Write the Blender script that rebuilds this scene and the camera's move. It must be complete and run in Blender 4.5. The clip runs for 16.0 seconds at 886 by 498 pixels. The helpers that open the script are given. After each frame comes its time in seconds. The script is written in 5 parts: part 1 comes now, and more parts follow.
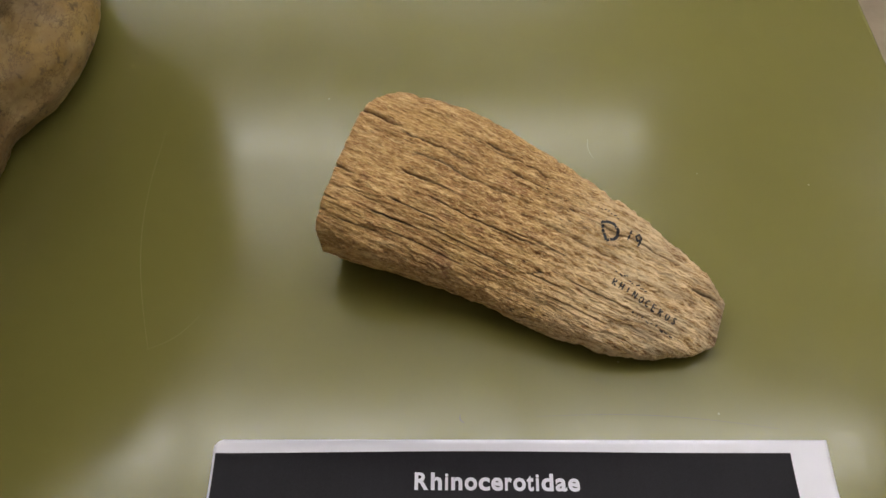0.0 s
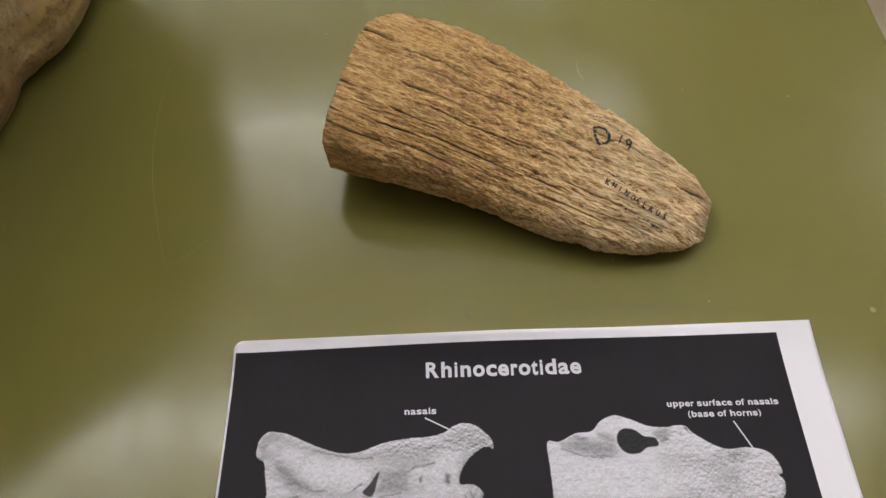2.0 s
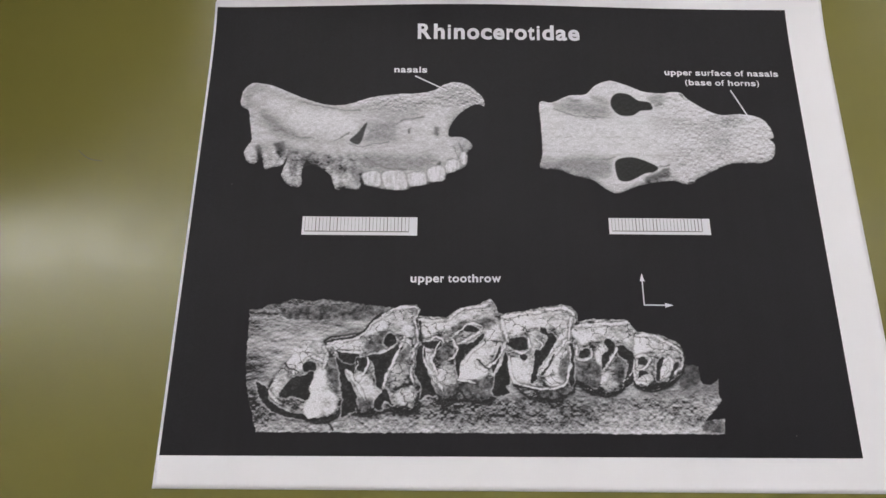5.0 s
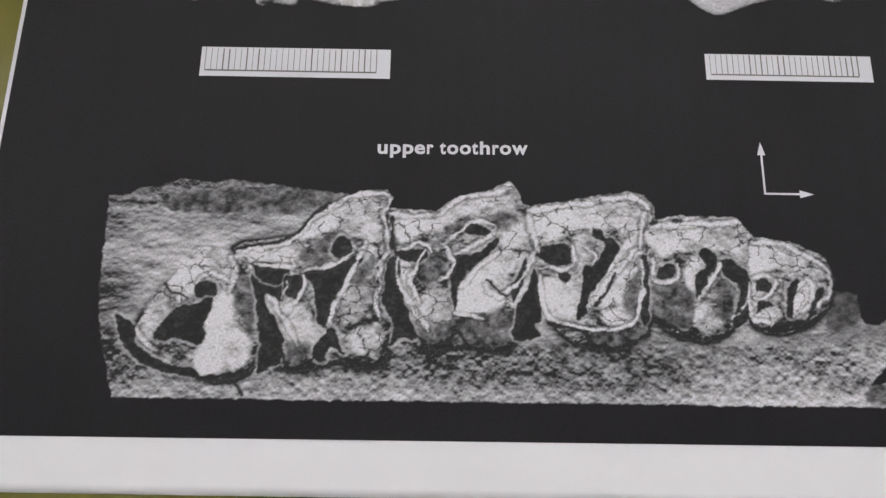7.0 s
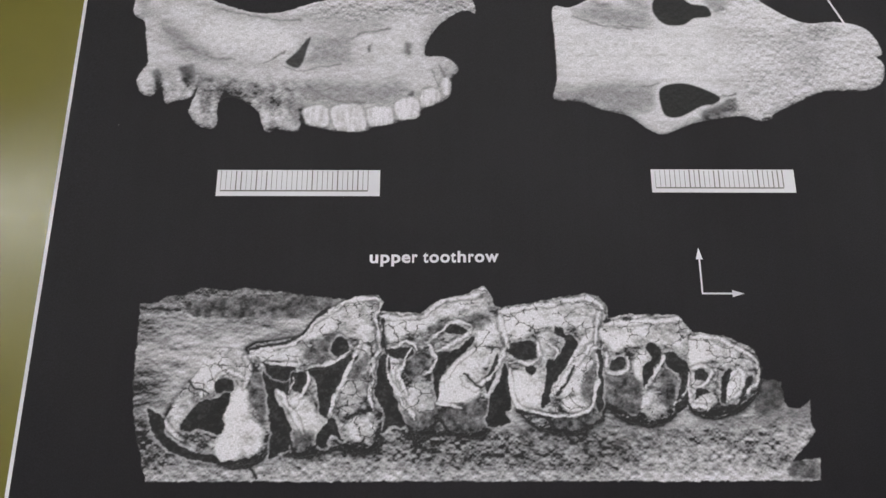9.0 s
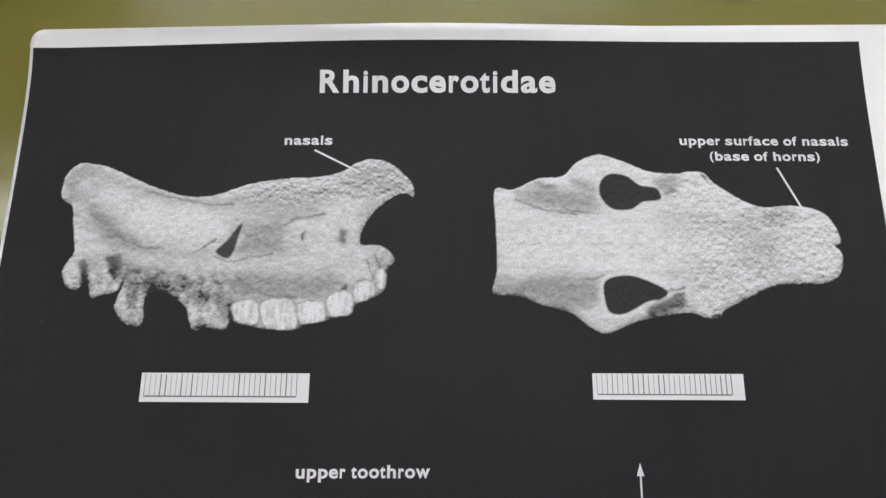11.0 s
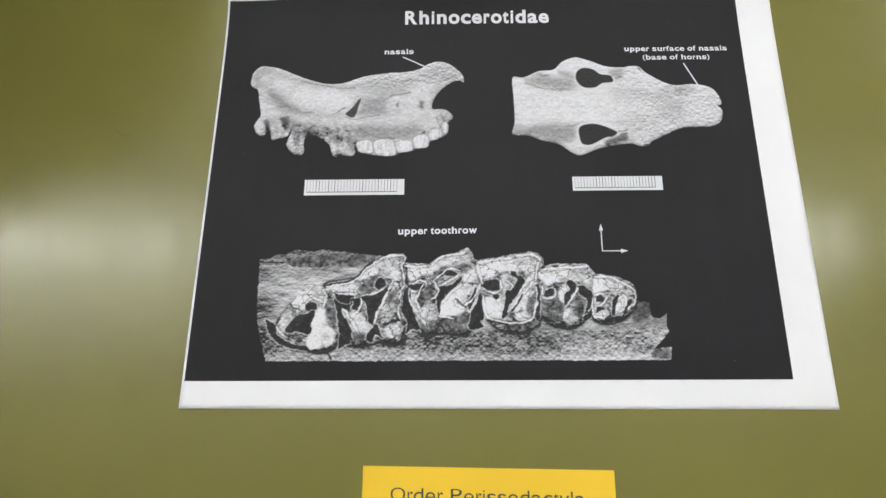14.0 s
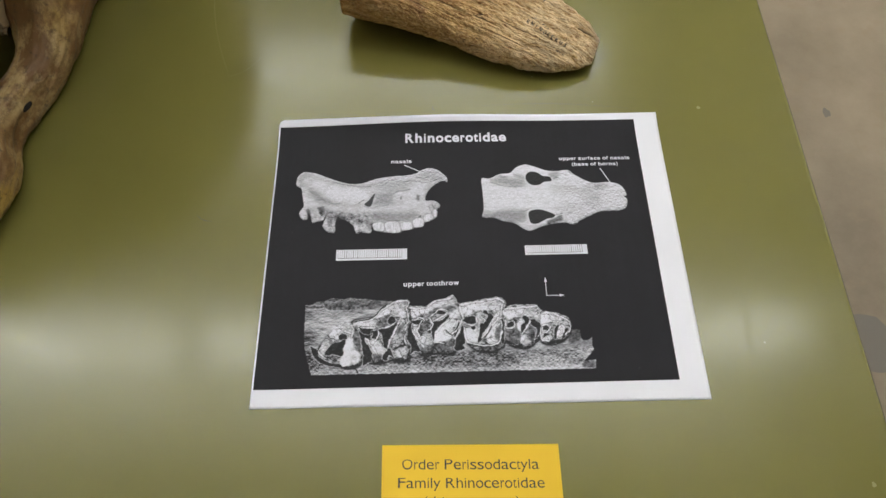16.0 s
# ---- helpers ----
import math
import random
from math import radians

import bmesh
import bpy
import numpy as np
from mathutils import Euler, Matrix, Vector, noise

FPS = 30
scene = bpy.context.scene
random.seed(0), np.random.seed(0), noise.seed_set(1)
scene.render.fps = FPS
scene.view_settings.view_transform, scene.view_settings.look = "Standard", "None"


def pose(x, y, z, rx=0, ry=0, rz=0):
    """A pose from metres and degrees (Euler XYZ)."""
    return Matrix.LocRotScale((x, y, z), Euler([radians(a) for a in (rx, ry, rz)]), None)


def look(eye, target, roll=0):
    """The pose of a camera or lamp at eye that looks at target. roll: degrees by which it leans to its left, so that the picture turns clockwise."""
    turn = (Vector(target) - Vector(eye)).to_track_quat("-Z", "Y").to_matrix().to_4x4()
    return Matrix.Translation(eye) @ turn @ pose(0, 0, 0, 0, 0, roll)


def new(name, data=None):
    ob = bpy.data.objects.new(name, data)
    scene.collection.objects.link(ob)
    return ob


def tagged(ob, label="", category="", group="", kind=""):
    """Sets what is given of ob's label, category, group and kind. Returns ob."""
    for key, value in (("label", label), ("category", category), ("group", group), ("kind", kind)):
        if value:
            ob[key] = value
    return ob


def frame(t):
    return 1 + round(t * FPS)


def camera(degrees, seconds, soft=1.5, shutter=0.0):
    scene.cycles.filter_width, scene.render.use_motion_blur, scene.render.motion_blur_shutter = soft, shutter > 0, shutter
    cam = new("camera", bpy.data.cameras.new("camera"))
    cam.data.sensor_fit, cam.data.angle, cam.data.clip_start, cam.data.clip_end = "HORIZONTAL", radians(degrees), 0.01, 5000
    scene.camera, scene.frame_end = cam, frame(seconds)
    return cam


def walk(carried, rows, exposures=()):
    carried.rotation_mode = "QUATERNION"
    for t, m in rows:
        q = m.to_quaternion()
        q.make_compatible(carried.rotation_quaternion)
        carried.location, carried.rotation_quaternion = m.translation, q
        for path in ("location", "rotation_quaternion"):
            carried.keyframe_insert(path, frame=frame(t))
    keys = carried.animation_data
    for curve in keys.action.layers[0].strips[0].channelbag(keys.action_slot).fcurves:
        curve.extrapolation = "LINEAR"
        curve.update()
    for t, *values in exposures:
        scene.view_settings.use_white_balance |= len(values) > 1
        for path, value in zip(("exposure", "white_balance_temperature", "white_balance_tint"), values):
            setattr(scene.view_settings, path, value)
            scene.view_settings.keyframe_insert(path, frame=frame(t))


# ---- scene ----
import functools

cam = camera(65.2, 16.0)
# seconds, eye, target, roll; the table top is z = 0, the sheet's lower left corner the origin
PATH = [
    (0, (0.1151, 0.1217, 0.3215), (0.1092, 0.2275, 0.1518), -2.8),
    (0.5, (0.1148, 0.1248, 0.3189), (0.1093, 0.2304, 0.1491), -2.8),
    (1, (0.1134, 0.1237, 0.3177), (0.1087, 0.2285, 0.1474), -2.5),
    (1.5, (0.1106, 0.1136, 0.3158), (0.1056, 0.2189, 0.1458), -2.9),
    (2, (0.1080, 0.0768, 0.3155), (0.1051, 0.1798, 0.1441), -3.4),
    (2.5, (0.1167, 0.0291, 0.3101), (0.1171, 0.1270, 0.1357), -2.9),
    (3, (0.1125, -0.0022, 0.3066), (0.1154, 0.0833, 0.1258), -0.2),
    (3.5, (0.1121, -0.0148, 0.2968), (0.1133, 0.0634, 0.1128), 1.1),
    (3.7, (0.1128, -0.0145, 0.2945), (0.1134, 0.0607, 0.1092), 1.0),
    (5.8, (0.1007, 0.0094, 0.2179), (0.1009, 0.0676, 0.0266), 0.6),
    (6, (0.1017, 0.0105, 0.1993), (0.1009, 0.0662, 0.0072), -0.1),
    (6.5, (0.1061, 0.0129, 0.1674), (0.1058, 0.0676, -0.0249), 1.0),
    (7, (0.1082, 0.0145, 0.1581), (0.1086, 0.0645, -0.0356), 1.4),
    (7.5, (0.1069, 0.0116, 0.1590), (0.1086, 0.0615, -0.0347), 2.6),
    (8, (0.1094, 0.0124, 0.1627), (0.1109, 0.0625, -0.0309), 2.1),
    (8.5, (0.1087, 0.0172, 0.1800), (0.1121, 0.0709, -0.0126), 3.7),
    (9, (0.1128, 0.0302, 0.1909), (0.1130, 0.0837, -0.0018), 0.3),
    (9.5, (0.1205, 0.0524, 0.1992), (0.1210, 0.1085, 0.0072), 0.4),
    (10, (0.1291, 0.0686, 0.1988), (0.1279, 0.1266, 0.0074), -1.2),
    (10.2, (0.1324, 0.0775, 0.1984), (0.1318, 0.1322, 0.0060), -0.4),
    (12.5, (0.1366, 0.0946, 0.1982), (0.1260, 0.1459, 0.0051), -11.5),
    (13, (0.1326, 0.0734, 0.2182), (0.1243, 0.1242, 0.0249), -9.4),
    (13.5, (0.1288, 0.0288, 0.2481), (0.1213, 0.0878, 0.0571), -7.7),
    (14, (0.1231, -0.0331, 0.3010), (0.1168, 0.0327, 0.1122), -5.5),
    (14.5, (0.1256, -0.0638, 0.3546), (0.1218, 0.0108, 0.1691), -4.0),
    (15, (0.1253, -0.0846, 0.3826), (0.1238, -0.0025, 0.2002), -2.7),
    (15.5, (0.1206, -0.1050, 0.4019), (0.1211, -0.0175, 0.2220), -1.1),
    (16, (0.1169, -0.1125, 0.4149), (0.1177, -0.0192, 0.2381), -0.8),
]
EXPOSURES = [(0.0, -0.07, 6600, 11), (3.5, -0.05, 6580, 10), (7.0, -0.15, 6500, 8), (9.0, -0.05, 6500, 8), (10.0, 0.06, 6500, 6), (12.5, 0.20, 6400, 4), (14.5, 0.29, 6450, 3), (15.0, 0.25, 6450, 4), (16.0, 0.08, 6450, 5)]
walk(cam, [(t, look(eye, target, roll)) for t, eye, target, roll in PATH], EXPOSURES)

# ---- light ----
FLOOR_Z, LAMP_Z, CEILING_Z = -0.76, 2.0, 2.36
world = bpy.data.worlds.new("world")
world.use_nodes = True
world.node_tree.nodes["Background"].inputs["Color"].default_value = (0.9, 0.95, 1.0, 1)
world.node_tree.nodes["Background"].inputs["Strength"].default_value = 0.02
scene.world = world
LAMP_POWER, UPLIGHT_POWER = 9.0, 17.0  # emission of the hanging fluorescent lights, below and above
# centre x, y of each hanging light; all lie along x
# x 2.75, 2.80 are unseen fill for the floor, y 3.85 for the ceiling
LAMPS_AND_FILLS = [(-2.52, 0.79), (-1.38, 0.79), (-0.23, 0.79), (0.91, 0.79), (2.75, 0.79), (2.80, 2.12), (0.33, 2.12), (-0.81, 2.12), (-1.95, 2.12), (0.33, 3.85), (-0.81, 3.85), (-1.95, 3.85)]


# ---- materials ----
def mat(name, base, rough=0.5, metal=0.0, spec=0.5):
    m = bpy.data.materials.new(name)
    m.use_nodes = True
    b = m.node_tree.nodes["Principled BSDF"]
    b.inputs["Base Color"].default_value = (*base, 1)
    b.inputs["Roughness"].default_value = rough
    b.inputs["Metallic"].default_value = metal
    b.inputs["Specular IOR Level"].default_value = spec
    return m


def node(m, kind, **values):
    n = m.node_tree.nodes.new(kind)
    for k, v in values.items():
        n.inputs[k].default_value = v
    return n


def link(m, a, b):
    m.node_tree.links.new(a, b)


def coords(m, scale=(1, 1, 1), rot=(0, 0, 0)):
    tc = node(m, "ShaderNodeTexCoord")
    mp = node(m, "ShaderNodeMapping", Scale=scale, Rotation=rot)
    link(m, tc.outputs["Object"], mp.inputs["Vector"])
    return mp.outputs["Vector"]


def noise_tex(m, vec, scale, detail=4.0, rough=0.6):
    n = node(m, "ShaderNodeTexNoise", Scale=scale, Detail=detail, Roughness=rough)
    link(m, vec, n.inputs["Vector"])
    return n.outputs["Fac"]


def ramp(m, fac, stops):
    r = node(m, "ShaderNodeValToRGB")
    els = r.color_ramp.elements
    while len(els) < len(stops):
        els.new(0.5)
    for e, (p, c) in zip(els, stops):
        e.position, e.color = p, (*c, 1)
    link(m, fac, r.inputs["Fac"])
    return r.outputs["Color"]


def mix(m, fac, a, b, mode="MIX"):
    n = m.node_tree.nodes.new("ShaderNodeMix")
    n.data_type, n.blend_type = "RGBA", mode
    for sock, v in ((n.inputs[0], fac), (n.inputs[6], a), (n.inputs[7], b)):
        if hasattr(v, "is_output"):
            link(m, v, sock)
        else:
            sock.default_value = v if isinstance(v, (int, float)) else (*v, 1)
    return n.outputs[2]


def bump(m, fac, strength, distance):
    b = node(m, "ShaderNodeBump", Strength=strength, Distance=distance)
    link(m, fac, b.inputs["Height"])
    return b.outputs["Normal"]


def shader(m):
    return m.node_tree.nodes["Principled BSDF"]


def olive_material():
    m = mat("olive_laminate", (0.17, 0.155, 0.036), 0.3, spec=0.5)
    v = coords(m)
    cloud = noise_tex(m, v, 5.0, 5)
    fine = noise_tex(m, v, 900.0, 2)
    col = ramp(m, cloud, [(0.3, (0.154, 0.140, 0.037)), (0.7, (0.174, 0.158, 0.042))])
    # faint long scuffs
    scuff = noise_tex(m, coords(m, (7, 420, 1), (0, 0, 0.3)), 1.0, 3)
    rub = noise_tex(m, coords(m, (160, 16, 1), (0, 0, 0.45)), 1.0, 5, 0.7)
    link(m, mix(m, ramp(m, scuff, [(0.72, (0, 0, 0)), (0.86, (0.05,) * 3)]), col, (0.3, 0.28, 0.13)), shader(m).inputs["Base Color"])
    # wiped smears, matt spots and worn patches change the gloss
    smear = ramp(m, noise_tex(m, v, 24.0, 7, 0.75), [(0.34, (0.105,) * 3), (0.68, (0.20,) * 3)])
    smear = mix(m, ramp(m, rub, [(0.52, (0, 0, 0)), (0.72, (0.45,) * 3)]), smear, (0.27, 0.27, 0.27))
    worn = noise_tex(m, v, 190.0, 8, 0.8)
    smear = mix(m, ramp(m, worn, [(0.50, (0, 0, 0)), (0.62, (0.45,) * 3)]), smear, (0.30, 0.30, 0.30))
    link(m, smear, shader(m).inputs["Roughness"])
    link(m, bump(m, mix(m, 0.35, fine, noise_tex(m, v, 110.0, 4, 0.7)), 0.05, 0.0003), shader(m).inputs["Normal"])
    return m


def concrete_material():
    m = mat("sealed_concrete", (0.3, 0.26, 0.2), 0.55)
    v = coords(m)
    a = ramp(m, noise_tex(m, v, 3.5, 7, 0.65), [(0.3, (0.225, 0.175, 0.120)), (0.7, (0.36, 0.285, 0.205))])
    spots = ramp(m, noise_tex(m, v, 26.0, 4), [(0.55, (0, 0, 0)), (0.75, (0.5,) * 3)])
    link(m, mix(m, spots, a, (0.30, 0.22, 0.14)), shader(m).inputs["Base Color"])
    link(m, bump(m, noise_tex(m, v, 60.0, 5), 0.2, 0.002), shader(m).inputs["Normal"])
    return m


def plaster_material(name, base):
    m = mat(name, base, 0.85, spec=0.2)
    v = coords(m)
    link(m, mix(m, noise_tex(m, v, 1.5, 5), tuple(c * 0.92 for c in base), base), shader(m).inputs["Base Color"])
    link(m, bump(m, noise_tex(m, v, 180.0, 3), 0.15, 0.001), shader(m).inputs["Normal"])
    return m


def horn_material():
    m = mat("horn_fibre", (0.3, 0.2, 0.1), 0.72, spec=0.3)
    v = coords(m)
    sep = node(m, "ShaderNodeSeparateXYZ")
    link(m, v, sep.inputs[0])
    along = ramp(m, sep.outputs["X"], [(0.02, (0.62,) * 3), (0.11, (1, 1, 1))])

    def streaky(mask):
        """A mask that fades towards the smoother base."""
        return mix(m, 1.0, mask, along, "MULTIPLY")

    f1 = noise_tex(m, coords(m, (62, 470, 235)), 1.0, 6, 0.74)
    f2 = noise_tex(m, coords(m, (150, 1700, 850)), 1.0, 3, 0.6)
    col = ramp(m, f1, [(0.31, (0.135, 0.058, 0.019)), (0.42, (0.345, 0.180, 0.060)), (0.54, (0.50, 0.300, 0.118)), (0.67, (0.74, 0.525, 0.270))])
    # ochre, red-brown and grey-brown zones
    ochre = noise_tex(m, coords(m, (26, 44, 30)), 1.0, 4, 0.6)
    col = mix(m, ramp(m, ochre, [(0.48, (0, 0, 0)), (0.62, (0.6,) * 3)]), col, (0.50, 0.305, 0.105))
    red = noise_tex(m, coords(m, (48, 95, 70), (0, 0, 0.2)), 1.0, 5, 0.65)
    col = mix(m, ramp(m, red, [(0.55, (0, 0, 0)), (0.68, (0.55,) * 3)]), col, (0.27, 0.120, 0.062))
    grey = noise_tex(m, coords(m, (36, 60, 50), (0, 0, -0.3)), 1.0, 5, 0.65)
    col = mix(m, ramp(m, grey, [(0.60, (0, 0, 0)), (0.72, (0.45,) * 3)]), col, (0.24, 0.150, 0.090))
    col = mix(m, streaky(ramp(m, f2, [(0.36, (0.7,) * 3), (0.45, (0, 0, 0))])), col, (0.12, 0.055, 0.019))
    # crusty mottling and flakes
    crust = noise_tex(m, coords(m, (170, 300, 220)), 1.0, 6, 0.75)
    col = mix(m, streaky(ramp(m, crust, [(0.52, (0, 0, 0)), (0.64, (0.7,) * 3)])), col, (0.66, 0.445, 0.190))
    col = mix(m, streaky(ramp(m, crust, [(0.31, (0.7,) * 3), (0.42, (0, 0, 0))])), col, (0.19, 0.090, 0.036))
    speck = noise_tex(m, coords(m, (320, 1200, 620)), 1.0, 4, 0.7)
    col = mix(m, streaky(ramp(m, speck, [(0.53, (0, 0, 0)), (0.63, (0.8,) * 3)])), col, (0.78, 0.570, 0.290))
    col = mix(m, streaky(ramp(m, speck, [(0.34, (0.8,) * 3), (0.43, (0, 0, 0))])), col, (0.10, 0.045, 0.016))
    # short dark slots and pits between the fibres, in patches
    slot = noise_tex(m, coords(m, (210, 1000, 500)), 1.0, 2, 0.5)
    slots = ramp(m, slot, [(0.32, (0.85,) * 3), (0.38, (0, 0, 0))])
    gate = ramp(m, noise_tex(m, v, 45.0, 3), [(0.42, (0.08,) * 3), (0.58, (1, 1, 1))])
    col = mix(m, streaky(mix(m, 1.0, slots, gate, "MULTIPLY")), col, (0.045, 0.021, 0.009))
    # rubbed paler towards the point, with the grain showing
    pale = mix(m, 1.0, ramp(m, sep.outputs["X"], [(0.095, (0, 0, 0)), (0.145, (0.85,) * 3)]), ramp(m, f1, [(0.40, (0, 0, 0)), (0.56, (1, 1, 1))]), "MULTIPLY")
    col = mix(m, pale, col, (0.78, 0.60, 0.37))
    dull = mix(m, 1.0, ramp(m, sep.outputs["X"], [(0.125, (0, 0, 0)), (0.155, (0.36,) * 3)]), ramp(m, noise_tex(m, coords(m, (40, 90, 60)), 1.0, 4), [(0.46, (0, 0, 0)), (0.60, (1, 1, 1))]), "MULTIPLY")
    col = mix(m, dull, col, (0.19, 0.145, 0.100))
    # shade of cracks and hollows put into the colour, from a mesh attribute
    shade_layer = m.node_tree.nodes.new("ShaderNodeAttribute")
    shade_layer.attribute_name = "cavity_shade"
    col = mix(m, shade_layer.outputs["Fac"], col, (0.030, 0.015, 0.007))
    tip = ramp(m, sep.outputs["X"], [(0.188, (0, 0, 0)), (0.197, (0.6,) * 3)])
    link(m, mix(m, tip, col, (0.115, 0.085, 0.075)), shader(m).inputs["Base Color"])
    both = mix(m, 0.4, mix(m, 0.5, f1, crust), mix(m, 0.5, slot, f2))
    link(m, bump(m, both, 1.0, 0.0019), shader(m).inputs["Normal"])
    return m


def bone_material():
    m = mat("aged_bone", (0.4, 0.32, 0.22), 0.48, spec=0.4)
    v = coords(m)
    col = ramp(m, noise_tex(m, v, 18.0, 7, 0.68), [(0.32, (0.17, 0.098, 0.036)), (0.44, (0.32, 0.210, 0.086)), (0.55, (0.43, 0.305, 0.140)), (0.68, (0.56, 0.435, 0.245))])
    yellow = ramp(m, noise_tex(m, v, 13.0, 4), [(0.52, (0, 0, 0)), (0.66, (0.7,) * 3)])
    col = mix(m, yellow, col, (0.50, 0.310, 0.062))
    # brown stains in drawn-out patches, darker towards the outer face of the front
    sep = node(m, "ShaderNodeSeparateXYZ")
    link(m, v, sep.inputs[0])
    blot = noise_tex(m, coords(m, (46, 20, 30), (0, 0, 0.2)), 1.0, 5, 0.7)
    side = mix(m, 1.0, ramp(m, sep.outputs["Y"], [(0.33, (1, 1, 1)), (0.43, (0.35,) * 3)]), ramp(m, blot, [(0.42, (0, 0, 0)), (0.55, (0.9,) * 3)]), "MULTIPLY")
    col = mix(m, side, col, (0.150, 0.068, 0.020))
    vein = ramp(m, noise_tex(m, coords(m, (60, 22, 40), (0, 0, 0.5)), 1.0, 6, 0.75), [(0.475, (0, 0, 0)), (0.50, (0.55,) * 3), (0.525, (0, 0, 0))])
    col = mix(m, vein, col, (0.13, 0.075, 0.026))
    pores = ramp(m, noise_tex(m, v, 170.0, 5), [(0.33, (0.6,) * 3), (0.42, (0, 0, 0))])
    link(m, mix(m, pores, col, (0.07, 0.042, 0.022)), shader(m).inputs["Base Color"])
    link(m, bump(m, mix(m, 0.4, noise_tex(m, v, 70.0, 6), blot), 0.5, 0.0022), shader(m).inputs["Normal"])
    return m


def paper_material(name, base, rough=0.65):
    m = mat(name, base, rough, spec=0.3)
    v = coords(m)
    link(m, mix(m, noise_tex(m, v, 30.0, 4), tuple(c * 0.97 for c in base), base), shader(m).inputs["Base Color"])
    link(m, bump(m, noise_tex(m, v, 1500.0, 3), 0.06, 0.0001), shader(m).inputs["Normal"])
    return m


def toner_material():
    m = mat("black_toner", (0.02, 0.02, 0.022), 0.6, spec=0.22)
    v = coords(m)
    a = ramp(m, noise_tex(m, v, 14.0, 4), [(0.35, (0.0088, 0.0078, 0.0116)), (0.7, (0.0124, 0.0111, 0.0158))])
    grain = ramp(m, noise_tex(m, v, 2600.0, 3, 0.8), [(0.35, (0.6,) * 3), (0.68, (1.5,) * 3)])
    streak = ramp(m, noise_tex(m, coords(m, (260, 3, 1)), 1.0, 2), [(0.3, (0.95,) * 3), (0.7, (1.05,) * 3)])
    col = mix(m, 1.0, mix(m, 1.0, a, grain, "MULTIPLY"), streak, "MULTIPLY")
    # specks where the toner is missing
    vor = node(m, "ShaderNodeTexVoronoi", Scale=48.0)
    link(m, v, vor.inputs["Vector"])
    speck = ramp(m, vor.outputs["Distance"], [(0.009, (0.4,) * 3), (0.016, (0, 0, 0))])
    link(m, mix(m, speck, col, (0.5, 0.5, 0.5)), shader(m).inputs["Base Color"])
    return m


def ink_material():
    """Grey tones of the photocopied pictures, from the mesh's ink attribute."""
    m = mat("photocopy_greys", (0.5, 0.5, 0.5), 0.65, spec=0.2)
    at = m.node_tree.nodes.new("ShaderNodeAttribute")
    at.attribute_name = "ink"
    v = coords(m)
    grain = ramp(m, noise_tex(m, v, 1900.0, 3, 0.8), [(0.3, (0.72,) * 3), (0.7, (1.25,) * 3)])
    link(m, mix(m, 1.0, at.outputs["Color"], grain, "MULTIPLY"), shader(m).inputs["Base Color"])
    return m


M_OLIVE = olive_material()
M_STEEL = mat("grey_painted_steel", (0.25, 0.25, 0.24), 0.45)
M_FLOOR = concrete_material()
M_WALL = plaster_material("off_white_wall_paint", (0.72, 0.715, 0.69))
M_CEIL = plaster_material("white_ceiling_paint", (0.8, 0.8, 0.78))
M_HORN = horn_material()
M_PEN = mat("black_pen_ink", (0.022, 0.022, 0.025), 0.5)
M_BONE = bone_material()
M_TOOTH = mat("tooth_enamel", (0.33, 0.245, 0.135), 0.4)
M_PAPER = paper_material("white_copy_paper", (0.79, 0.78, 0.86))
M_TONER = toner_material()
M_INK = ink_material()
M_PRINTWHITE = paper_material("unprinted_white", (0.70, 0.69, 0.775))
M_YELLOW = paper_material("yellow_card", (0.80, 0.51, 0.035))
M_CARDINK = mat("dark_grey_print", (0.045, 0.042, 0.035), 0.6)
M_GREYPRINT = mat("grey_print", (0.14, 0.14, 0.145), 0.6)
M_STAIN = mat("dark_floor_stain", (0.19, 0.165, 0.14), 0.6)
M_CHIP = mat("pale_scratch", (0.225, 0.205, 0.075), 0.4)
M_DARK = mat("dark_scratch", (0.085, 0.075, 0.03), 0.5)
M_WHITEMETAL = mat("white_enamelled_metal", (0.75, 0.75, 0.73), 0.4)
def lamp_material(name, power):
    m = mat(name, (0.8, 0.8, 0.8))
    shader(m).inputs["Emission Color"].default_value = (1.0, 0.985, 0.965, 1)
    shader(m).inputs["Emission Strength"].default_value = power
    return m


M_LAMP, M_UPLIGHT = lamp_material("lamp_diffuser", LAMP_POWER), lamp_material("uplight_diffuser", UPLIGHT_POWER)


# ---- building helpers ----
def mesh_ob(name, bm, material, parent=None, smooth=False):
    me = bpy.data.meshes.new(name)
    bm.to_mesh(me)
    bm.free()
    me.materials.append(material)
    if smooth:
        me.polygons.foreach_set("use_smooth", [True] * len(me.polygons))
    ob = new(name, me)
    ob.parent = parent
    return ob


def part(name, bm, material, parent, label="", smooth=False):
    return tagged(mesh_ob(name, bm, material, parent, smooth), label)


def data_part(name, verts, faces, material, parent, label="", smooth=False):
    me = bpy.data.meshes.new(name)
    me.from_pydata(verts, [], faces)
    me.materials.append(material)
    if smooth:
        me.polygons.foreach_set("use_smooth", [True] * len(me.polygons))
    ob = new(name, me)
    ob.parent = parent
    return tagged(ob, label)


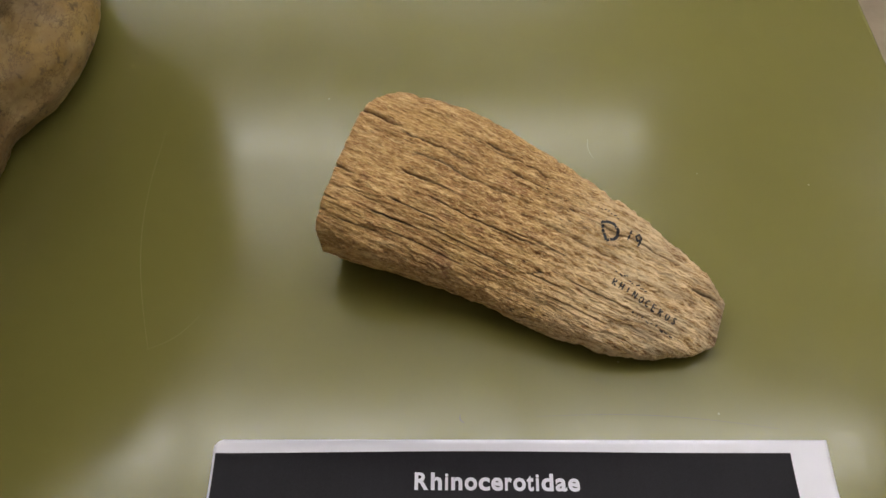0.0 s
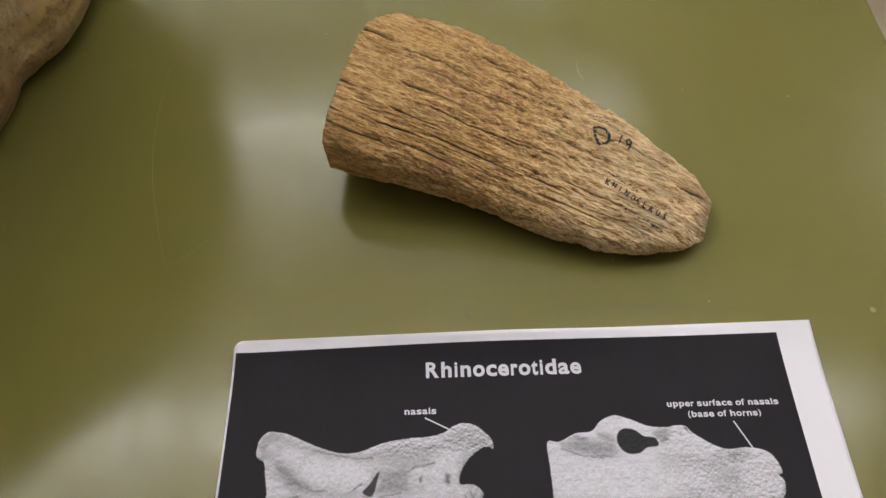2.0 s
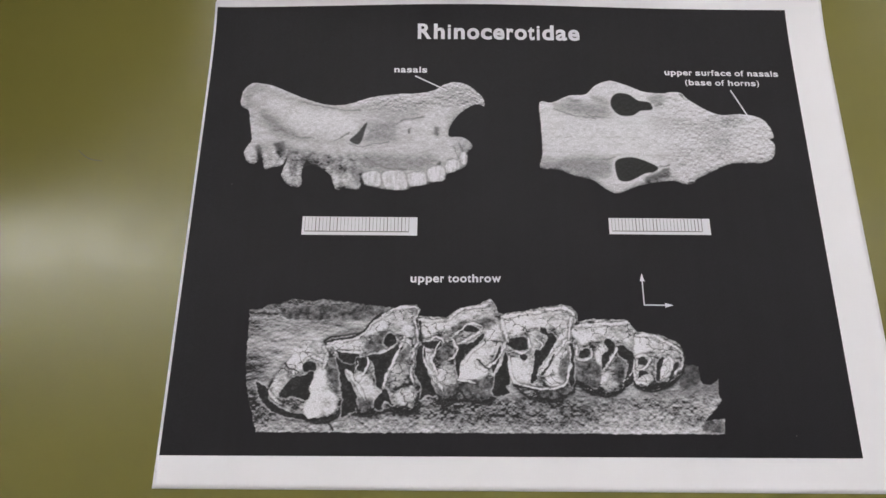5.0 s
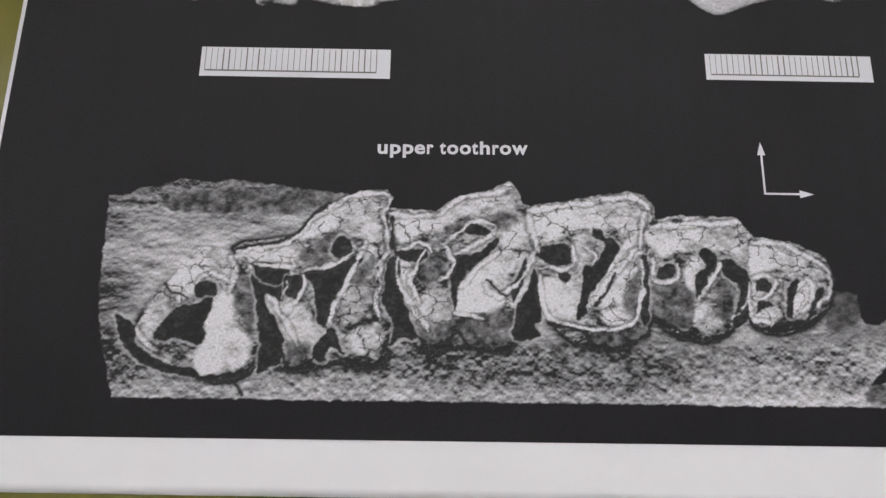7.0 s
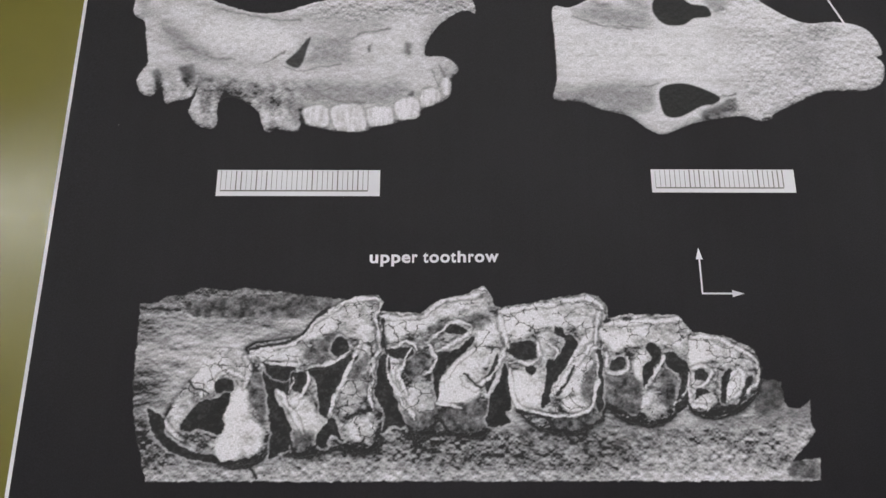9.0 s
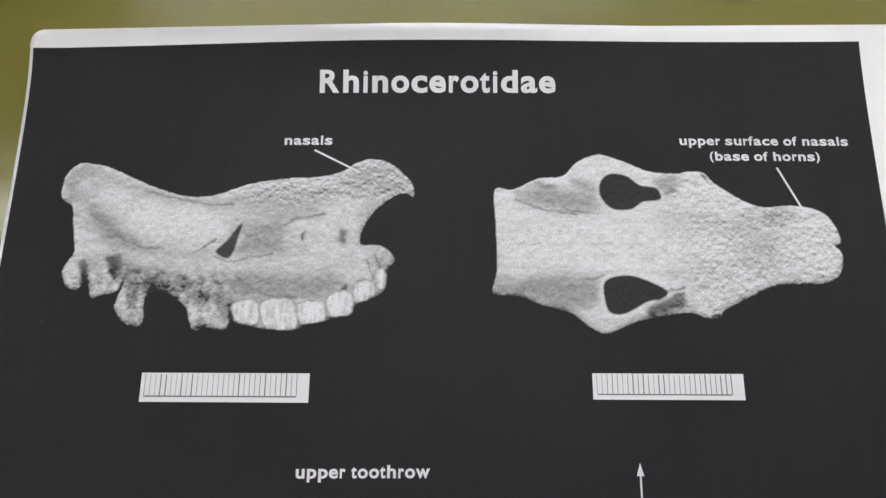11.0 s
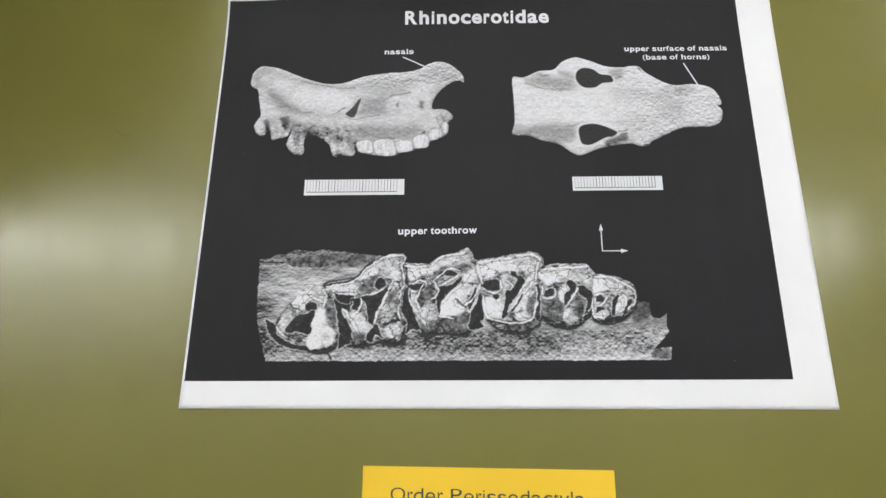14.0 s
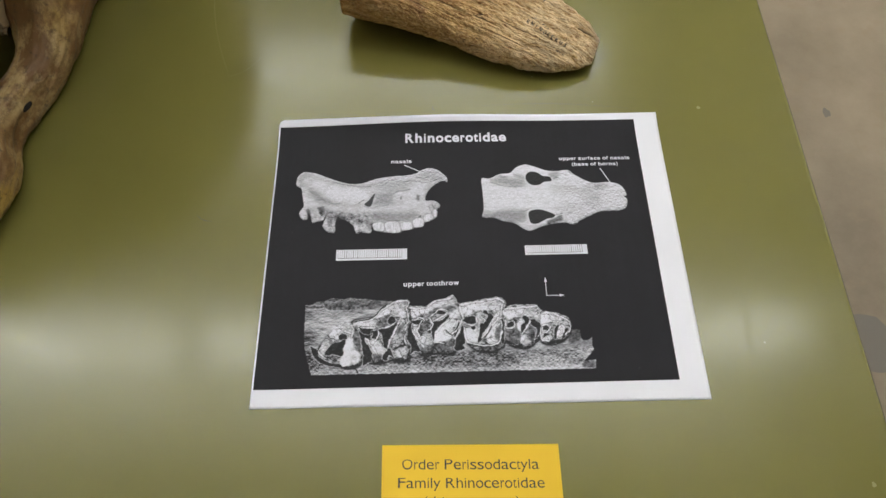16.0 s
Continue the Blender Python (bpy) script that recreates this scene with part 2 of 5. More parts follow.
def box(x0, x1, y0, y1, z0, z1, bevel=0.0, segments=2):
    bm = bmesh.new()
    bmesh.ops.create_cube(bm, size=1.0)
    for v in bm.verts:
        v.co = ((x0 + x1) / 2 + v.co.x * (x1 - x0), (y0 + y1) / 2 + v.co.y * (y1 - y0), (z0 + z1) / 2 + v.co.z * (z1 - z0))
    if bevel:
        bmesh.ops.bevel(bm, geom=bm.edges[:], offset=bevel, segments=segments, affect="EDGES", profile=0.5)
    return bm


def lattice(seed, size=64):
    return np.random.default_rng(seed).random((size, size))


def value_noise(x, y, seed):
    """Smooth noise of 0 to 1 on arrays, one cell a unit."""
    g = lattice(seed)
    xi, yi = np.floor(x).astype(int), np.floor(y).astype(int)
    u, v = x - xi, y - yi
    u, v = u * u * (3 - 2 * u), v * v * (3 - 2 * v)
    a, b = g[xi % 64, yi % 64], g[(xi + 1) % 64, yi % 64]
    c, d = g[xi % 64, (yi + 1) % 64], g[(xi + 1) % 64, (yi + 1) % 64]
    return (a * (1 - u) + b * u) * (1 - v) + (c * (1 - u) + d * u) * v


def fbm(x, y, seed, octaves=4):
    total, amp, norm = 0.0, 1.0, 0.0
    for k in range(octaves):
        total = total + amp * value_noise(x * 2**k + 17 * k, y * 2**k + 5 * k, seed + k)
        norm += amp
        amp *= 0.55
    return total / norm


# ---- structure ----
def room():
    x0, x1, y0, y1 = -3.2, 3.4, -2.6, 4.6
    t = 0.12
    floor = tagged(mesh_ob("floor", box(x0 - t, x1 + t, y0 - t, y1 + t, FLOOR_Z - 0.1, FLOOR_Z), M_FLOOR), "tan sealed concrete floor with speckles and stains", "floor", kind="structure")
    for name, a in (("wall_north", (x0, x1, y1, y1 + t)), ("wall_south", (x0, x1, y0 - t, y0)), ("wall_west", (x0 - t, x0, y0 - t, y1 + t)), ("wall_east", (x1, x1 + t, y0 - t, y1 + t))):
        tagged(mesh_ob(name, box(*a, FLOOR_Z, CEILING_Z), M_WALL), "plain off-white painted wall", "wall", kind="structure")
    tagged(mesh_ob("ceiling", box(x0 - t, x1 + t, y0 - t, y1 + t, CEILING_Z, CEILING_Z + 0.1), M_CEIL), "plain white ceiling", "ceiling", kind="structure")
    # stains lie flush on the concrete
    rng = random.Random(5)
    for name, cx, cy, rx, ry in (("stain", 0.885, 0.30, 0.045, 0.055), ("stain", 0.945, 0.815, 0.008, 0.012), ("stain", 1.02, 0.05, 0.02, 0.016)):
        bm = bmesh.new()
        ring = []
        for k in range(28):
            a = 2 * math.pi * k / 28
            r = 1 + 0.12 * math.sin(3 * a + cx * 9) + 0.08 * math.sin(5 * a + cy * 7) + 0.05 * (rng.random() - 0.5)
            ring.append(bm.verts.new((cx + rx * r * math.cos(a), cy + ry * r * math.sin(a), FLOOR_Z + 0.001)))
        bm.faces.new(ring)
        part(name, bm, M_STAIN, floor, "dark spot on the concrete")


def hanging_light(cx, cy):
    base = tagged(new("hanging_light"), "long white fluorescent light hanging from the ceiling on two rods, some added as fill", "ceiling light", "hanging lights")
    base.location = (cx, cy, LAMP_Z)
    L, W, H = 1.10, 0.20, 0.045
    for sy in (-1, 1):
        part("side_rail", box(-L / 2, L / 2, sy * W / 2 - 0.008, sy * W / 2 + 0.008, -0.01, 0.05, 0.003), M_WHITEMETAL, base)
    part("housing", box(-L / 2, L / 2, -W / 2 + 0.009, W / 2 - 0.009, 0.003, 0.03), M_WHITEMETAL, base)
    bm = bmesh.new()
    n, rows = 10, []
    for k in range(n + 1):
        a = math.pi * k / n
        rows.append([bm.verts.new((sx * (L / 2 - 0.012), -math.cos(a) * (W / 2 - 0.012), -math.sin(a) * H)) for sx in (-1, 1)])
    for a, b in zip(rows, rows[1:]):
        bm.faces.new((a[0], a[1], b[1], b[0]))
    bm.faces.new([q[0] for q in rows])
    bm.faces.new([q[1] for q in reversed(rows)])
    bmesh.ops.recalc_face_normals(bm, faces=bm.faces[:])
    part("diffuser", bm, M_LAMP, base, "glowing white lower diffuser")
    part("top_diffuser", box(-L / 2 + 0.02, L / 2 - 0.02, -W / 2 + 0.02, W / 2 - 0.02, 0.032, 0.042), M_UPLIGHT, base, "glowing white upper diffuser")
    for sx in (-1, 1):
        part("end_cap", box(sx * L / 2 - 0.01, sx * L / 2 + 0.01, -W / 2, W / 2, -H - 0.004, 0.05, 0.003), M_WHITEMETAL, base)
        part("rod", box(sx * 0.45 - 0.004, sx * 0.45 + 0.004, -0.004, 0.004, 0.03, CEILING_Z - LAMP_Z), M_WHITEMETAL, base)


room()
for lamp in LAMPS_AND_FILLS:
    hanging_light(*lamp)


# ---- table ----
def table():
    base = tagged(new("table"), "olive green laminate work table with rounded edge", "table")
    base.location = (-0.45, 0.35, FLOOR_Z)
    # the right-hand edge runs along x = 0.382 to 0.389
    top = box(-1.15, 0.837, -0.95, 0.95, -FLOOR_Z - 0.03, -FLOOR_Z, 0.0)
    edges = [e for e in top.edges if abs(e.verts[0].co.z - e.verts[1].co.z) > 0.01]
    bmesh.ops.bevel(top, geom=edges, offset=0.02, segments=5, affect="EDGES", profile=0.5)
    rim = [e for e in top.edges if abs(e.verts[0].co.z - e.verts[1].co.z) < 1e-5 and len(e.link_faces) == 2 and abs(e.calc_face_angle(0)) > 0.5]
    bmesh.ops.bevel(top, geom=rim, offset=0.004, segments=3, affect="EDGES", profile=0.5)
    ob = part("tabletop", top, M_OLIVE, base, "olive green laminate top with scuffs")
    ob.rotation_euler = (0, 0, radians(-0.75))
    for sx in (-1.05, 0.74):
        for sy in (-0.82, 0.82):
            part("leg", box(sx - 0.025, sx + 0.025, sy - 0.025, sy + 0.025, 0.0, -FLOOR_Z - 0.03, 0.003), M_STEEL, base, "grey square steel leg")
    for a in ((-1.05, 0.74, -0.835, -0.805), (-1.05, 0.74, 0.805, 0.835), (-1.065, -1.035, -0.8, 0.8), (0.725, 0.755, -0.8, 0.8)):
        part("apron", box(*a, -FLOOR_Z - 0.1, -FLOOR_Z - 0.03), M_STEEL, base, "grey steel rail under the top")
    # scratches and chips in the laminate, seen from close by
    rng = random.Random(9)

    def scratch(points, width, material, label):
        bm = bmesh.new()
        left, right = [], []
        for k, (x, y) in enumerate(points):
            nx, ny = points[min(k + 1, len(points) - 1)], points[max(k - 1, 0)]
            d = Vector((nx[0] - ny[0], nx[1] - ny[1])).normalized()
            w = width * (0.4 + 0.6 * math.sin(math.pi * (k + 0.5) / len(points)))
            for row, s in ((left, 1), (right, -1)):
                row.append(bm.verts.new((x + 0.45 - d.y * w * s, y - 0.35 + d.x * w * s, -FLOOR_Z + 0.0002)))
        for a, b, c, d in zip(left, left[1:], right[1:], right):
            bm.faces.new((a, d, c, b))
        part("scratch", bm, material, base, label)

    def arc(a, b, sag, n=14):
        out = []
        for k in range(n):
            s = k / (n - 1)
            x, y = a[0] + (b[0] - a[0]) * s, a[1] + (b[1] - a[1]) * s
            o = sag * math.sin(math.pi * s) + rng.uniform(-0.0002, 0.0002)
            out.append((x + o * (b[1] - a[1]), y - o * (b[0] - a[0])))
        return out

    scratch(arc((-0.069, 0.408), (-0.045, 0.262), 0.06), 0.00009, M_CHIP, "thin pale scratch")
    scratch(arc((-0.046, 0.262), (-0.022, 0.282), 0.1), 0.00008, M_CHIP, "thin pale scratch")
    scratch(arc((0.1135, 0.2293), (0.1155, 0.2252), 0.25, 7), 0.0003, M_DARK, "short dark curved mark")
    scratch(arc((0.150, 0.2285), (0.262, 0.2232), -0.03), 0.00012, M_DARK, "hairline dark scratch")
    scratch(arc((0.190, 0.40), (0.192, 0.385), 0.1, 6), 0.00016, M_CHIP, "short pale scratch")
    scratch(arc((-0.052, 0.137), (-0.041, 0.132), 0.12, 7), 0.0003, M_DARK, "short dark mark")
    for x, y, r in ((0.1913, 0.2563, 0.0006), (0.3143, 0.2224, 0.0017), (0.2353, 0.2303, 0.0006), (0.2505, 0.3732, 0.0006), (0.312, 0.3648, 0.0007), (0.0298, 0.4346, 0.0007), (0.362, -0.052, 0.0016), (0.32, 0.035, 0.0008)):
        bm = bmesh.new()
        bm.faces.new([bm.verts.new((x + 0.45 + r * math.cos(k * 0.785) * rng.uniform(0.6, 1.2), y - 0.35 + r * math.sin(k * 0.785) * rng.uniform(0.6, 1.2), -FLOOR_Z + 0.0002)) for k in range(8)])
        part("chip", bm, M_CHIP, base, "small pale chip")


table()


# ---- the horn ----
HORN_AT, HORN_TURN = (0.0605, 0.3470), math.atan2(-0.073, 0.183)


def curve_through(knots, s):
    """Smooth (cosine-blended Catmull-Rom) values at s through knots of (s, value)."""
    ks, vs = np.array(knots, float).T
    m = np.gradient(vs, ks)
    i = np.clip(np.searchsorted(ks, s) - 1, 0, len(ks) - 2)
    h = ks[i + 1] - ks[i]
    u = np.clip((s - ks[i]) / h, 0, 1)
    return (2 * u**3 - 3 * u**2 + 1) * vs[i] + (u**3 - 2 * u**2 + u) * h * m[i] + (-2 * u**3 + 3 * u**2) * vs[i + 1] + (u**3 - u**2) * h * m[i + 1]


HORN_NEAR = [(0, -0.045), (0.03, -0.0435), (0.08, -0.0385), (0.128, -0.040), (0.158, -0.036), (0.178, -0.0275), (0.189, -0.0215), (0.1955, -0.0155)]
HORN_FAR = [(0, 0.0465), (0.022, 0.0520), (0.06, 0.0505), (0.1, 0.0468), (0.148, 0.0350), (0.175, 0.0250), (0.189, 0.0170), (0.1955, 0.0105)]
HORN_TOP = [(0, 0.065), (0.045, 0.057), (0.09, 0.0455), (0.126, 0.0365), (0.16, 0.0265), (0.185, 0.0185), (0.1955, 0.012)]
HORN_EDGE = [(0, 0.034), (0.042, 0.028), (0.085, 0.0195), (0.13, 0.0125), (0.18, 0.009), (0.1955, 0.008)]
HORN_LOW = [(0, 0.004), (0.06, 0.003), (0.12, 0.0), (0.17, 0.0005), (0.1955, 0.005)]


def horn():
    ns, na = 430, 640
    s = np.linspace(0, 1, ns) ** 0.97 * 0.1955
    near, far = curve_through(HORN_NEAR, s), curve_through(HORN_FAR, s)
    top, edge, low = curve_through(HORN_TOP, s), curve_through(HORN_EDGE, s), curve_through(HORN_LOW, s)
    # three quarters of the points lie on the upper side
    upper = 3 * na // 4
    ang = np.concatenate([np.linspace(0, math.pi, upper, endpoint=False), np.linspace(math.pi, 2 * math.pi, na - upper, endpoint=False)])
    S, A = np.meshgrid(s, ang, indexing="ij")
    mid, half = ((near + far) / 2)[:, None], ((far - near) / 2)[:, None]
    ca, sa = np.cos(A), np.sin(A)
    W = mid + half * np.sign(ca) * np.abs(ca) ** 0.72
    edge = edge[:, None] + 0.0025 * (1 + ca) * np.clip(1 - S / 0.2, 0, 1)
    top, low = top[:, None] + 0.10 * (W - mid) - 0.002, low[:, None]
    Z = np.where(sa > 0, edge + (top - edge) * np.abs(sa) ** 0.66, edge - (edge - low) * np.abs(sa) ** 0.8)
    # fibres, ridges, lumps and splits along the length
    across = W + 0.7 * (Z - top)
    fibre = fbm(S * 90 + 3, across * 1000 + 80, 21, 3) - 0.5
    ridge = fbm(S * 24, across * 300 + 40, 31, 4) - 0.5
    lump = fbm(S * 45, across * 60 + 20, 41, 4) - 0.5
    crust = fbm(S * 230, across * 260 + 11, 45, 4) - 0.5
    # painted shade, strongest in the cracks and low spots between fibres
    cavity_shade = np.zeros(S.shape)
    # layers have flaked off in steps
    flake = np.tanh((fbm(S * 75 + 9, across * 170 + 6, 83, 4) - 0.5) * 22) + 0.7 * np.tanh((fbm(S * 38 + 1, across * 130 + 3, 87, 4) - 0.52) * 26)
    coarse = np.clip(0.45 + S / 0.16, 0, 1)
    depth = coarse * (0.0010 * fibre + 0.0022 * crust) + 0.0012 * ridge + 0.0026 * lump + 0.00042 * flake
    wander = (fbm(S * 30, across * 40 + 2.2, 51, 3) - 0.5) * 0.003 + (fbm(S * 300, across * 160, 55, 2) - 0.5) * 0.0009
    rng = random.Random(3)
    cracks = [(0.017, 0.0, 0.024, 0.0030), (0.015, 0.020, 0.060, 0.0016), (-0.004, 0.028, 0.062, 0.0019), (-0.017, 0.0, 0.012, 0.0026), (-0.021, 0.028, 0.062, 0.0017), (-0.031, 0.022, 0.050, 0.0022), (-0.034, 0.0, 0.010, 0.0018), (0.029, 0.045, 0.078, 0.0017), (0.020, 0.070, 0.105, 0.0013), (-0.010, 0.085, 0.120, 0.0013), (0.006, 0.176, 0.196, 0.0022), (-0.026, 0.10, 0.128, 0.0012), (0.027, 0.052, 0.100, 0.0014), (0.008, 0.030, 0.092, 0.0016), (-0.012, 0.044, 0.106, 0.0015), (-0.027, 0.050, 0.098, 0.0013), (-0.038, 0.030, 0.078, 0.0012), (0.001, 0.095, 0.140, 0.0012), (-0.020, 0.118, 0.160, 0.0011), (0.014, 0.118, 0.165, 0.0011), (-0.033, 0.110, 0.150, 0.0011), (-0.042, 0.006, 0.040, 0.0013)]
    for _ in range(120):
        a0, s0 = rng.uniform(-0.052, 0.04), rng.uniform(0.005, 0.18)
        cracks.append((a0, s0, s0 + rng.uniform(0.004, 0.016), rng.uniform(0.0005, 0.0012)))
    for a0, s0, s1, d in cracks:
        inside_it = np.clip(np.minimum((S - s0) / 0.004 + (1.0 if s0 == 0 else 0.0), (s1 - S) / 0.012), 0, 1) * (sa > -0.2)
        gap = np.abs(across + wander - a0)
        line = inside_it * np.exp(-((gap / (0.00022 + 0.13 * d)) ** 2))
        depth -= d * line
        cavity_shade = np.maximum(cavity_shade, line * min(1.0, d / 0.0016))
    cavity_shade = np.clip(cavity_shade + np.clip(-fibre - 0.5 * crust - 0.14, 0, 1) * 1.1 * np.clip(fbm(S * 50, across * 50 + 9, 71, 3) * 2.2 - 0.65, 0, 1), 0, 1)
    radial_w, radial_z = ca, sa
    W = W + depth * radial_w
    Z = np.maximum(Z + depth * radial_z, 0.0)
    # the sawn base is a little uneven and bulges
    S = S + 11.0 * np.clip(W - 0.010, 0, 1) ** 2 * np.clip(1 - S / 0.15, 0, 1) ** 2
    S = S - 0.0036 * np.clip(1 - S / 0.05, 0, 1)
    S = S + (0.002 * (fbm(A * 3, A * 0, 61, 3) - 0.5) - 0.0035 * np.cos(A * 1.0 + 0.4)) * np.clip(1 - S / 0.02, 0, 1)
    verts = np.stack([S, W, Z], -1).reshape(-1, 3).tolist()
    faces = [(i * na + j, i * na + (j + 1) % na, (i + 1) * na + (j + 1) % na, (i + 1) * na + j) for i in range(ns - 1) for j in range(na)]
    # base face: rings drawn inwards with pits
    prev = list(range(na))
    rng2 = np.random.default_rng(8)
    for k, f in enumerate((0.93, 0.75, 0.5, 0.25)):
        ids = []
        for j in range(na):
            x, w, z = verts[j]
            ids.append(len(verts))
            verts.append([x * f + 0.004 * (1 - f) + rng2.uniform(-0.0005, 0.0005), w * f + 0.0025 * (1 - f), 0.034 + (z - 0.034) * f])
        faces += [(prev[(j + 1) % na], prev[j], ids[j], ids[(j + 1) % na]) for j in range(na)]
        prev = ids
    faces.append(tuple(reversed(prev)))
    faces.append(tuple((ns - 1) * na + j for j in range(na)))
    me = bpy.data.meshes.new("horn")
    me.from_pydata(verts, [], [tuple(reversed(f)) for f in faces])
    shade_layer = me.attributes.new("cavity_shade", "FLOAT", "POINT")
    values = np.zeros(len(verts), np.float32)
    values[: ns * na] = cavity_shade.ravel()
    shade_layer.data.foreach_set("value", values)
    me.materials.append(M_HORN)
    me.polygons.foreach_set("use_smooth", [True] * len(me.polygons))
    ob = tagged(new("horn", me), "brown fibrous rhinoceros horn with cracks and handwriting, lying on the table", "horn")
    ob.location, ob.rotation_euler = (*HORN_AT, 0.0), (0, 0, HORN_TURN)
    return ob


GLYPHS = {
    "D": [[(0.05, 0), (0, 0.5), (0.05, 1), (0.45, 1.0), (0.8, 0.86), (0.97, 0.55), (0.86, 0.22), (0.55, 0.03), (0.05, 0)]],
    "1": [[(0.2, 1), (0.2, 0)]],
    "9": [[(0.55, 0.7), (0.3, 0.5), (0.08, 0.7), (0.3, 0.98), (0.55, 0.8), (0.5, 0.3), (0.4, 0)]],
    "R": [[(0, 0), (0, 1), (0.45, 0.85), (0.4, 0.55), (0, 0.5), (0.5, 0)]],
    "H": [[(0, 0), (0, 1)], [(0.5, 0), (0.5, 1)], [(0, 0.5), (0.5, 0.5)]],
    "I": [[(0.2, 0), (0.2, 1)]],
    "N": [[(0, 0), (0, 1), (0.5, 0), (0.5, 1)]],
    "O": [[(0.25, 0), (0, 0.3), (0.05, 0.8), (0.3, 1), (0.55, 0.7), (0.5, 0.2), (0.25, 0)]],
    "C": [[(0.5, 0.85), (0.25, 1), (0, 0.6), (0.05, 0.2), (0.3, 0), (0.5, 0.15)]],
    "E": [[(0.5, 0), (0, 0), (0, 1), (0.5, 1)], [(0, 0.5), (0.4, 0.5)]],
    "S": [[(0.5, 0.9), (0.2, 1), (0.02, 0.75), (0.45, 0.35), (0.3, 0.02), (0, 0.1)]],
}


def handwriting(ob):
    """Pen strokes that follow the horn's surface."""
    from mathutils.bvhtree import BVHTree
    tree = BVHTree.FromPolygons([v.co for v in ob.data.vertices], [p.vertices for p in ob.data.polygons])
    inv = pose(*HORN_AT, 0, 0, 0, math.degrees(HORN_TURN)).inverted()
    rng = random.Random(12)

    def ribbon(bm, pts, w):
        fine = []
        for (ax, ay), (bx, by) in zip(pts, pts[1:]):
            n = max(2, int(math.hypot(bx - ax, by - ay) / 0.0004))
            fine += [(ax + (bx - ax) * k / n, ay + (by - ay) * k / n) for k in range(n)]
        fine.append(pts[-1])
        rows = []
        for k, (x, y) in enumerate(fine):
            a, b = fine[max(0, k - 1)], fine[min(len(fine) - 1, k + 1)]
            d = Vector((b[0] - a[0], b[1] - a[1]))
            d = d.normalized() if d.length else Vector((1, 0))
            row = []
            ww = w * rng.uniform(0.7, 1.15)
            for sgn in (1, -1):
                p = inv @ Vector((x - d.y * ww * sgn, y + d.x * ww * sgn, 0.2))
                hit = tree.ray_cast(p, Vector((0, 0, -1)))[0]
                row.append(bm.verts.new((hit or p) + Vector((0, 0, 0.00035))))
            rows.append(row)
        for a, b in zip(rows, rows[1:]):
            if rng.random() > 0.04:
                bm.faces.new((a[0], a[1], b[1], b[0]))

    def write(text, a, b, height, w, label):
        d = Vector((b[0] - a[0], b[1] - a[1]))
        step = d.length / len(text)
        d.normalize()
        up = Vector((-d.y, d.x))
        bm = bmesh.new()
        for k, ch in enumerate(text):
            tilt = rng.uniform(-0.08, 0.08)
            for stroke in GLYPHS[ch]:
                pts = []
                for u, v in stroke:
                    q = Vector(a) + d * (k * step + (u + tilt * v) * height * 0.85) + up * (v * height + rng.uniform(-0.04, 0.04) * height)
                    pts.append((q.x, q.y))
                ribbon(bm, pts, w)
        part("handwriting", bm, M_PEN, ob, label)

    def bars(a, b, height, w, n):
        """A line of writing too worn to read."""
        d = (Vector(b) - Vector(a)) / n
        up = Vector((-d.y, d.x)).normalized()
        bm = bmesh.new()
        for k in range(n):
            q = Vector(a) + d * k + up * rng.uniform(0, 0.3) * height
            e = q + d * rng.uniform(0.3, 0.8) + up * rng.uniform(-0.2, 0.5) * height
            ribbon(bm, [(q.x, q.y), (e.x, e.y)], w)
        part("handwriting", bm, M_PEN, ob, "worn unreadable pen marks")

    write("D", (0.1846, 0.3058), (0.1936, 0.3072), 0.0096, 0.00085, "large handwritten letter in black pen")
    write("19", (0.1944, 0.3066), (0.2020, 0.3034), 0.0072, 0.00052, "handwritten number in black pen")
    write("RHINOCEROS", (0.1862, 0.2840), (0.2165, 0.2655), 0.0036, 0.00036, "small handwritten word in black pen")
    bars((0.1882, 0.2905), (0.2038, 0.2805), 0.0032, 0.00034, 8)
    bars((0.1945, 0.2706), (0.2144, 0.2608), 0.0028, 0.00034, 9)
    bars((0.1823, 0.3242), (0.1929, 0.3172), 0.0026, 0.00028, 7)

handwriting(horn())


# ---- the printed sheet ----
PAPER_W, PAPER_H = 0.2794, 0.2150


def lift(x, y):
    """Height of the sheet over the table: its far left corner curls up a little."""
    u, v = np.clip(np.asarray(x) / PAPER_W, 0, 1), np.clip(np.asarray(y) / PAPER_H, 0, 1)
    return 0.0003 + (0.0016 * np.exp(-((u / 0.25) ** 2)) + 0.0058 * np.exp(-(((u - 0.40) / 0.28) ** 2)) + 0.0018) * v**16 + 0.0004 * np.exp(-((u / 0.02) ** 2))


def sheet_grid(x0, x1, y0, y1, nx, ny, up, shift=lambda x, y: (x, y)):
    verts, faces = [], []
    for j in range(ny + 1):
        for i in range(nx + 1):
            x, y = shift(x0 + (x1 - x0) * i / nx, y0 + (y1 - y0) * j / ny)
            verts.append((x, y, float(lift(x, y)) + up))
    for j in range(ny):
        for i in range(nx):
            a = j * (nx + 1) + i
            faces.append((a, a + 1, a + nx + 2, a + nx + 1))
    return verts, faces


